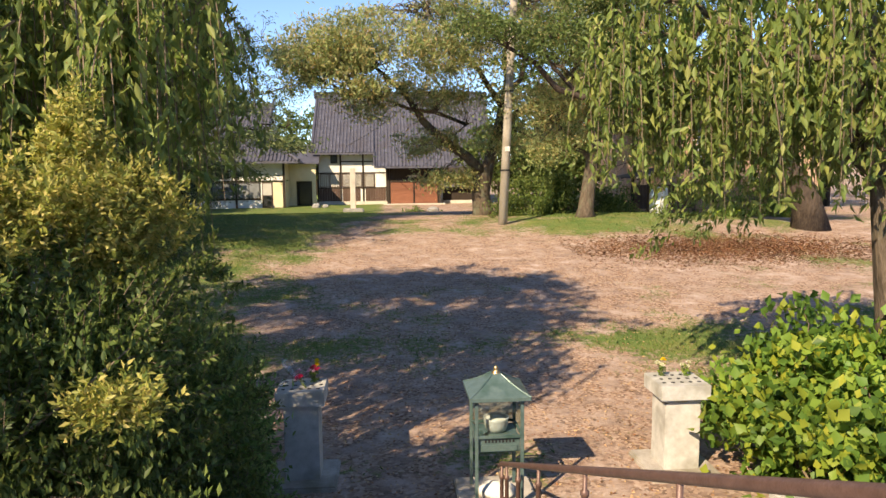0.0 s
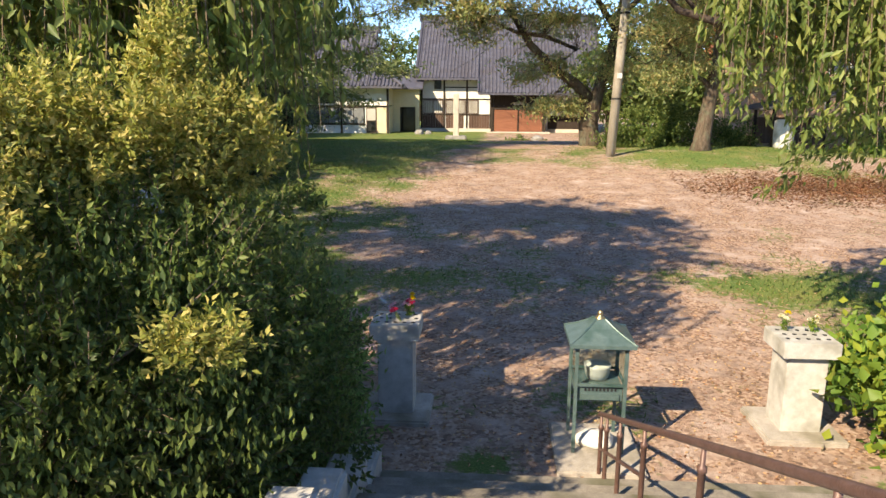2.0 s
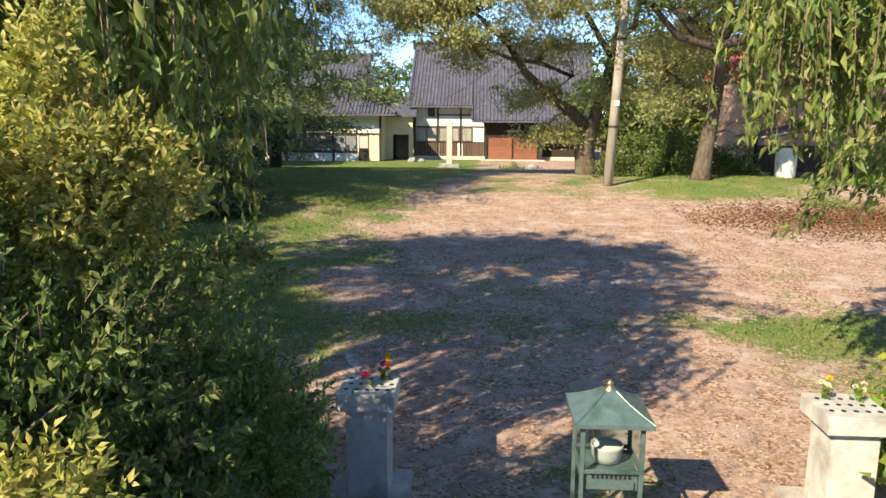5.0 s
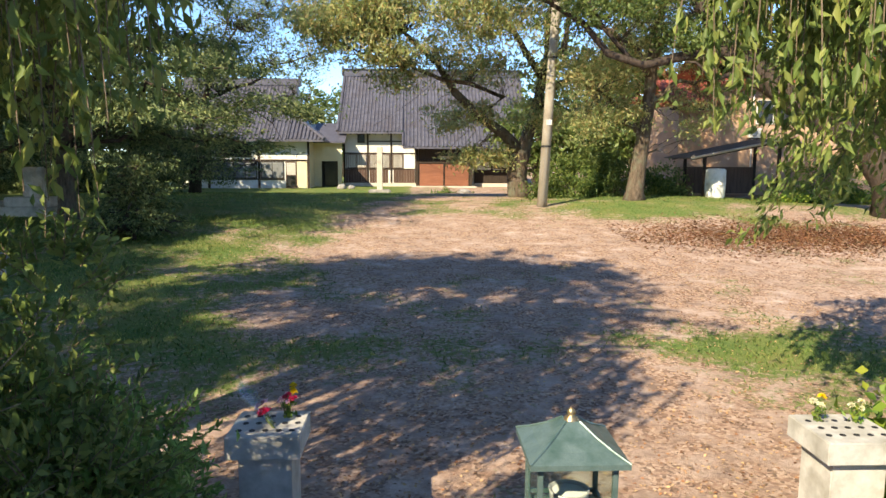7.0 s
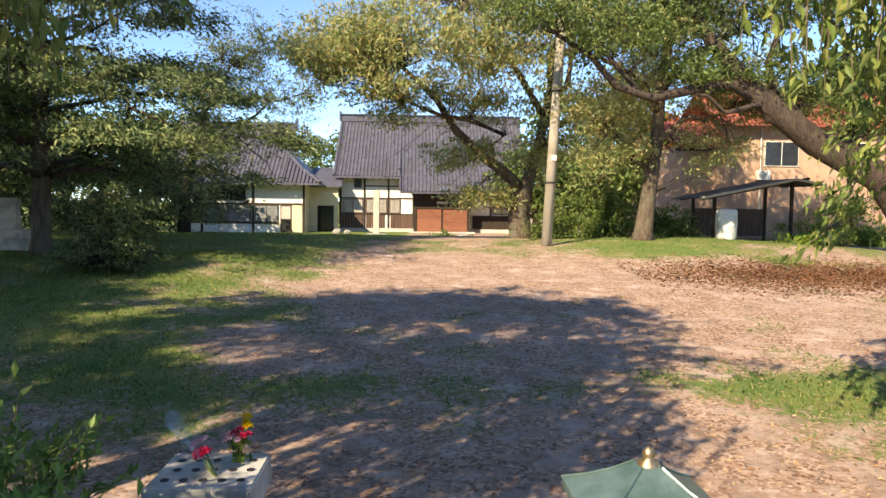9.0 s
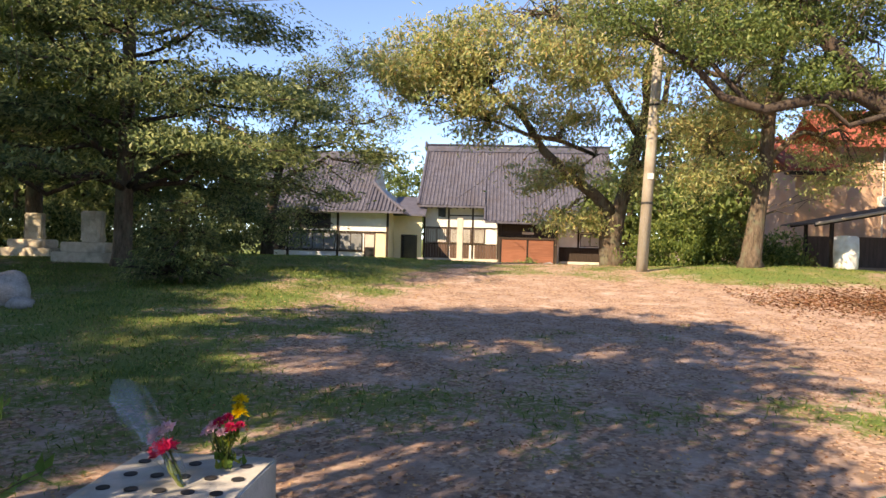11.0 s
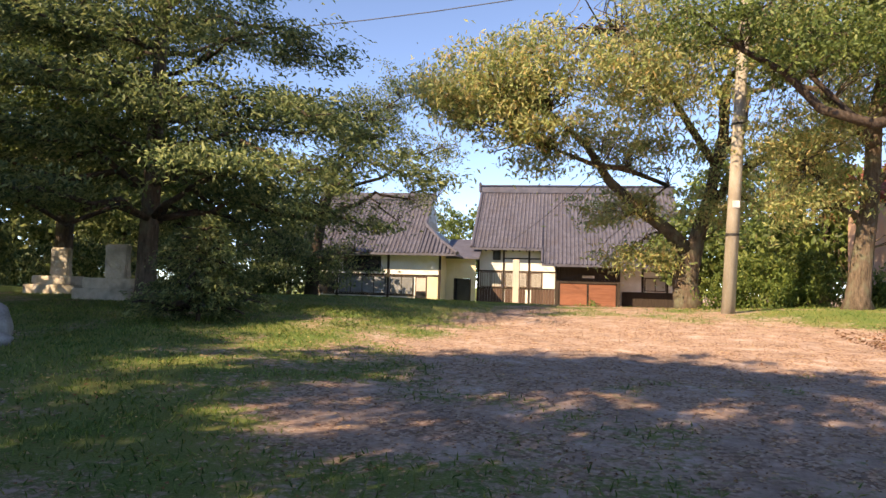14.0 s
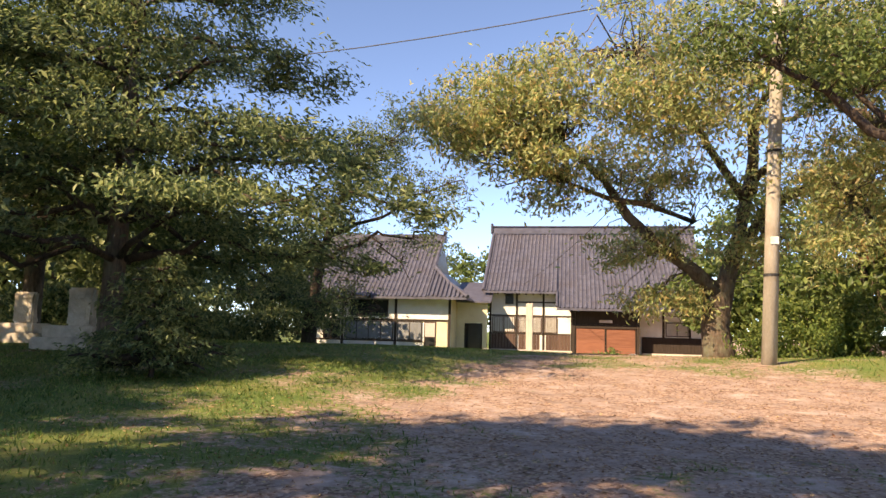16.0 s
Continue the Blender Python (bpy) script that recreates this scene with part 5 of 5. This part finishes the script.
# unseen trees added left of view; crowns placed to cast the lawn's shade
for x, y, z, rx, ry, n in ((-12.4, -7.6, 9.0, 3.3, 2.9, 250), (-15.0, -5.6, 9.2, 2.6, 2.6, 250), (-16.6, -7.2, 9.4, 3.4, 3.0, 260), (-12.6, -10.8, 9.4, 2.0, 2.2, 130), (-21.0, -4.5, 9.2, 3.4, 3.4, 300), (-15.3, -1.8, 9.3, 2.9, 2.8, 270), (-14.3, 3.0, 9.3, 2.4, 2.6, 240)):
    zb = gz(x, y)
    tree("shade_tree", "unseen tall leafy tree added to shade the lawn", (x, y, zb), [[(Vector((x, y, zb - 0.2)), 0.4), (Vector((x + 0.1, y, zb + 3)), 0.28), (Vector((x, y + 0.2, 7.5)), 0.2), (Vector((x, y, 10)), 0.06)]],
         [(x, y, z, rx, ry, 1.4, int(n * 0.76))], LEAF_MID, 0.25, 40, 0.36, twig_share=0.2, shell=0.05, group="trees on the bank", width=0.42)


# ---------- shrubs ----------
def shoots(blobs, per, length, out=0.8, lift=0.5, shell=0.8):
    """Leaf places and directions on short shoots that stand out from uneven lumps, and the shoots themselves."""
    pts, ax, stems = [], [], []
    for x, y, z, rx, ry, rz, n in lumpy(blobs, 9, 0.5):
        u = unit(rng.normal(size=(n, 3)))
        r = rng.uniform(shell ** 3, 1, n) ** (1 / 3)
        for q, k in zip(u, r):
            d = q * out + np.array([0, 0, lift]) + rng.normal(size=3) * 0.3
            d /= np.linalg.norm(d)
            a = np.array([x, y, z]) + q * k * np.array([rx, ry, rz])
            ln = length * rng.uniform(0.5, 1.3)
            stems.append([(Vector(a), 0.003), (Vector(a + d * ln), 0.0015)])
            f = np.linspace(0.08, 1.0, per)[:, None]
            side = unit(np.cross(d, rng.normal(size=(per, 3))))
            pts.append(a + d * ln * f + side * 0.022)
            ax.append(side * 0.9 + d * (0.35 + 0.9 * f ** 3))
    return np.concatenate(pts), np.concatenate(ax), stems


def shrub(name, label, base, blobs, leaf, size, per=45, radius=0.2, extra=None, shell=0.72, group="", up=0.4, width=0.45, shoot=0.0):
    t = thing(name, label, "shrub", base, group)
    inv = Matrix.Translation(-Vector(base))
    h, pts = clumps(lumpy(blobs, 10, 0.5), per, radius, shell)
    stems = [bend((base[0] + rng.normal() * 0.15, base[1] + rng.normal() * 0.15, base[2] - 0.05), tuple(p), 5, 0.1, 0.6, 0.02, 0.004) for p in h[:: max(1, len(h) // 70)]]
    axes = np.tile([0, 0, up], (len(pts), 1))
    if shoot:
        p1, a1, st = shoots([(x, y, z, rx, ry, rz, n * 4) for x, y, z, rx, ry, rz, n in blobs], 13, shoot, lift=up)
        pts, axes, stems = np.concatenate([pts[::6], p1]), np.concatenate([axes[::6], a1]), stems + st
    made = [tagged(part("stem_mass", tubes(stems, 4), TWIG, t), kind="stuff"), leaf_mesh("leaves", pts, size, leaf, t, axis=axes, spread=0.25 if shoot else 0.9, width=width)]
    if extra:
        eb, em, es = extra
        h2, p2 = clumps(lumpy(eb, 6, 0.55), 34, radius * 0.9, 0.3)
        a2 = np.tile([0, 0, 0.6], (len(p2), 1))
        if shoot:
            p2, a2, st = shoots([(x, y, z, rx, ry, rz, n * 6) for x, y, z, rx, ry, rz, n in eb], 15, shoot, lift=0.9, shell=0.4)
        # extra yellow leaves stand in for sun falling on the tops
        made.append(leaf_mesh("sunlit_leaves", p2, es, em, t, axis=a2, spread=0.25 if shoot else 0.7, width=width))
    for o in made:
        o.matrix_parent_inverse = inv
    return t


# second blob list: yellow leaves where the sun strikes the upper lobes
shrub("hedge_shrub", "large shrub beside the steps, its sunlit tops coloured in yellow leaves", (-2.6, -8.2, gz(-2.6, -8.2)),
      [(-2.0, -7.4, 1.9, 1.15, 1.1, 1.25, 330), (-3.6, -7.2, 2.4, 1.4, 1.3, 1.7, 300), (-1.5, -8.1, 1.45, 0.72, 1.0, 1.05, 260), (-1.25, -6.9, 1.0, 0.6, 0.9, 0.95, 200), (-2.8, -8.9, 1.9, 1.1, 0.8, 1.1, 220), (-3.6, -5.6, 2.2, 1.6, 0.9, 1.4, 200), (-1.35, -6.5, 2.0, 0.6, 0.7, 0.9, 170)],
      LEAF_HEDGE_DARK, 0.058, 95, 0.2, ([(-2.35, -8.1, 3.0, 0.5, 0.45, 0.5, 110), (-2.0, -7.7, 3.2, 0.45, 0.4, 0.32, 90), (-1.35, -7.2, 3.15, 0.38, 0.4, 0.5, 100), (-3.1, -8.0, 3.2, 0.6, 0.5, 0.6, 110), (-1.02, -8.4, 2.27, 0.2, 0.15, 0.06, 16), (-2.4, -8.6, 2.7, 0.5, 0.3, 0.3, 50), (-1.7, -7.0, 3.5, 0.25, 0.25, 0.5, 40)], LEAF_HEDGE_LIT, 0.05), shoot=0.2)
shrub("fern_shrub", "soft green shrub leaning against the flower stand", (-1.7, -5.4, gz(-1.7, -5.4)),
      [(-1.6, -5.2, 0.7, 0.6, 0.75, 0.85, 190), (-2.4, -5.0, 0.85, 0.9, 0.8, 0.95, 200), (-3.6, -4.8, 0.8, 1.0, 1.0, 0.9, 150), (-1.15, -5.5, 0.4, 0.3, 0.45, 0.5, 70), (-1.7, -6.2, 1.3, 0.6, 0.6, 0.7, 150), (-2.6, -5.6, 1.5, 0.8, 0.6, 0.7, 150), (-1.2, -5.6, 1.1, 0.42, 0.55, 0.6, 110)], LEAF_FERN, 0.075, 60, 0.2, shoot=0.3, up=0.25, width=0.36)
shrub("hydrangea", "bright green broad-leaved shrub behind the granite stand", (5.0, -5.2, gz(5.0, -5.2)),
      [(4.75, -4.7, 0.6, 0.75, 0.8, 0.7, 110), (5.6, -5.0, 0.85, 0.9, 1.0, 0.9, 130), (4.9, -6.2, 0.75, 0.7, 0.8, 0.6, 90), (6.2, -3.8, 0.9, 1.0, 0.9, 1.1, 110), (6.6, -5.6, 1.2, 0.8, 1.0, 1.0, 90), (5.6, -3.4, 0.7, 0.8, 0.7, 0.8, 70)], LEAF_BROAD, 0.135, 24, 0.28, width=0.75, up=0.2, shell=0.5)
settle(shrub("garden_hedge", "dense dark green hedge behind the trees", (9.5, 29, gz(9.5, 29)),
      [(8.2, 28.6, 1.4, 1.8, 1.2, 1.5, 170), (10.6, 29.0, 1.5, 2.0, 1.2, 1.5, 170), (13.2, 28.2, 1.3, 1.4, 1.2, 1.4, 120)], LEAF_HEDGE_DARK, 0.17, 40, 0.4), 8.1, 21.6, 0.85)
settle(shrub("garden_hedge", "sunlit clipped green hedge before the neighbouring house", (19.5, 24, gz(19.5, 24)),
      [(17.9, 24.7, 0.7, 1.6, 0.5, 0.7, 90), (18.6, 23.6, 0.8, 2.0, 0.9, 0.9, 120), (22, 23.8, 0.8, 2.2, 0.9, 0.9, 120), (22, 28, 1.8, 3.0, 1.5, 1.6, 140)], LEAF_BROAD, 0.15, 40, 0.35), 16.9, 19.8, 0.85)
shrub("garden_hedge", "shadowy undergrowth below the conifers", (-26, 29, 0),
      [(-22, 29, 1.2, 3.0, 1.2, 1.4, 130), (-28, 28, 1.3, 3.4, 1.2, 1.6, 130), (-35, 27, 1.5, 4.0, 1.4, 1.8, 130), (-17.5, 31, 1.0, 2.2, 1.0, 1.2, 80), (-15.5, 26, 1.7, 2.2, 1.0, 1.3, 130), (-19.5, 25, 1.9, 2.6, 1.0, 1.6, 130), (-12.6, 27.5, 1.5, 1.8, 0.9, 1.0, 90), (-23.5, 22.5, 2.2, 3.4, 1.0, 1.9, 220), (-18.5, 20.5, 1.8, 2.4, 0.8, 1.2, 150)], LEAF_DARK, 0.2, 36, 0.45)
shrub("garden_shrub", "small sprawling shrub at the edge of the lawn", (2.4, 31, gz(2.4, 31)),
      [(2.2, 31, 0.5, 1.0, 0.7, 0.5, 40), (3.4, 30.6, 0.4, 0.7, 0.6, 0.4, 25)], LEAF_MID, 0.16, 26, 0.3)
shrub("maple_shrub", "reddening maple behind the trees", (15, 33, 0), [(15, 33, 6.6, 2.4, 1.5, 1.4, 110), (17.5, 33, 7.2, 1.6, 1.5, 1.2, 60)], LEAF_RED, 0.2, 36, 0.45)

# ---------- woods around the place ----------
def far_trees(places):
    for x, y, h, r, leaf in places:
        z = gz(x, y)
        t = thing("far_tree", "tall leafy tree in the woods around the garden", "tree", (x, y, z), "woods around the garden")
        part("trunk", tubes([[(Vector((0, 0, -0.3)), 0.35), (Vector((0.1, 0, h * 0.45)), 0.25), (Vector((0.2, 0, h * 0.9)), 0.05)]], 8), BARK_DARK, t, smooth=True)
        hd, pts = clumps([(0, 0, h * 0.62, r, r, h * 0.38, 120), (r * 0.4, 0, h * 0.35, r * 0.8, r * 0.8, h * 0.2, 50)], 26, 0.8, 0.45)
        leaf_mesh("crown", pts, 0.42, leaf, t, width=0.55)


far_trees([(-30, 24, 15, 5, LEAF_DARK), (-26, 31, 16, 5, LEAF_MID), (-34, 40, 17, 6, LEAF_DARK), (-22, 62, 12, 5, LEAF_MID), (-7.5, 72, 10.5, 4.5, LEAF_MID), (-13, 74, 11, 5, LEAF_DARK), (2, 80, 10, 5, LEAF_MID),
           (14, 52, 13, 5, LEAF_MID), (19, 60, 15, 6, LEAF_MID), (30, 34, 13, 5, LEAF_MID), (34, 26, 14, 6, LEAF_DARK), (27, 14, 13, 5, LEAF_MID), (-24, 12, 14, 5, LEAF_DARK), (-22, 2, 13, 4.5, LEAF_MID),
           (14, 35, 9, 3, LEAF_MID), (38, 50, 15, 6, LEAF_MID), (-45, 60, 18, 8, LEAF_DARK), (22, -2, 12, 4.5, LEAF_MID), (-40, 10, 16, 7, LEAF_DARK), (-27, 45, 13, 4, LEAF_DARK), (-23, 33, 9, 4, LEAF_DARK), (-31, 33, 8, 4, LEAF_DARK), (-20, 27, 7, 3, LEAF_DARK), (-37, 30, 9, 5, LEAF_DARK), (-27, 18, 8, 4, LEAF_DARK), (-18, 40, 8, 3.5, LEAF_DARK), (9.5, 44, 7, 3, LEAF_MID), (13, 40, 6.5, 3, LEAF_MID), (-48, 38, 12, 7, LEAF_DARK), (-60, 30, 14, 9, LEAF_DARK), (45, 38, 14, 8, LEAF_MID), (55, 60, 16, 10, LEAF_MID), (-30, 75, 14, 8, LEAF_MID), (25, 85, 12, 8, LEAF_MID)])


# ---------- grass, litter ----------
def scatter(n, x0, x1, y0, y1, keep):
    out = []
    while len(out) < n:
        x, y = rng.uniform(x0, x1), rng.uniform(y0, y1)
        if keep(x, y) > rng.random() and not (ST_L - 0.4 < x < ST_R + 0.4 and y < -5.6):
            out.append((x, y, gz(x, y)))
    return np.array(out)


g = np.concatenate([scatter(26000, -13, 14, -5, 14, lambda x, y: max(0, grass_amount(x, y) - 0.35) ** 1.2), scatter(26000, -16, 16, 14, 34, lambda x, y: max(0, grass_amount(x, y) - 0.3))])
g[:, 2] += 0.02
o = leaf_mesh("lawn_grass", g, 0.085, GRASS, axis=np.tile([0, 0, 1.0], (len(g), 1)), spread=0.5, width=0.16)
tagged(o, "short tufts of grass over the lawn", "grass", kind="stuff")
f1 = np.concatenate([scatter(16000, -6, 8, -5.6, 8, lambda x, y: 0.9 - 0.6 * grass_amount(x, y)), scatter(14000, -9, 18, 8, 26, lambda x, y: 0.95 - 0.7 * grass_amount(x, y))])
f1[:, 2] += 0.012
o = leaf_mesh("fallen_leaves", f1, 0.042, LEAF_FALLEN, axis=np.stack([rng.normal(size=len(f1)), rng.normal(size=len(f1)), np.zeros(len(f1))], 1), spread=0.15, width=0.6, flat=2.5)
tagged(o, "brown fallen leaves strewn over the ground", "leaves", kind="stuff")
f2 = scatter(15000, 6.5, 18, 7.5, 15, lambda x, y: math.exp(-((x - 12) / 4.0) ** 2 - ((y - 11.2) / 1.8) ** 2))
f2[:, 2] += 0.014
o = leaf_mesh("russet_leaves", f2, 0.085, LEAF_RUSSET, axis=np.stack([rng.normal(size=len(f2)), rng.normal(size=len(f2)), np.zeros(len(f2))], 1), spread=0.15, width=0.6, flat=2.5)
tagged(o, "dark russet leaves drifted under the leaning tree", "leaves", kind="stuff")
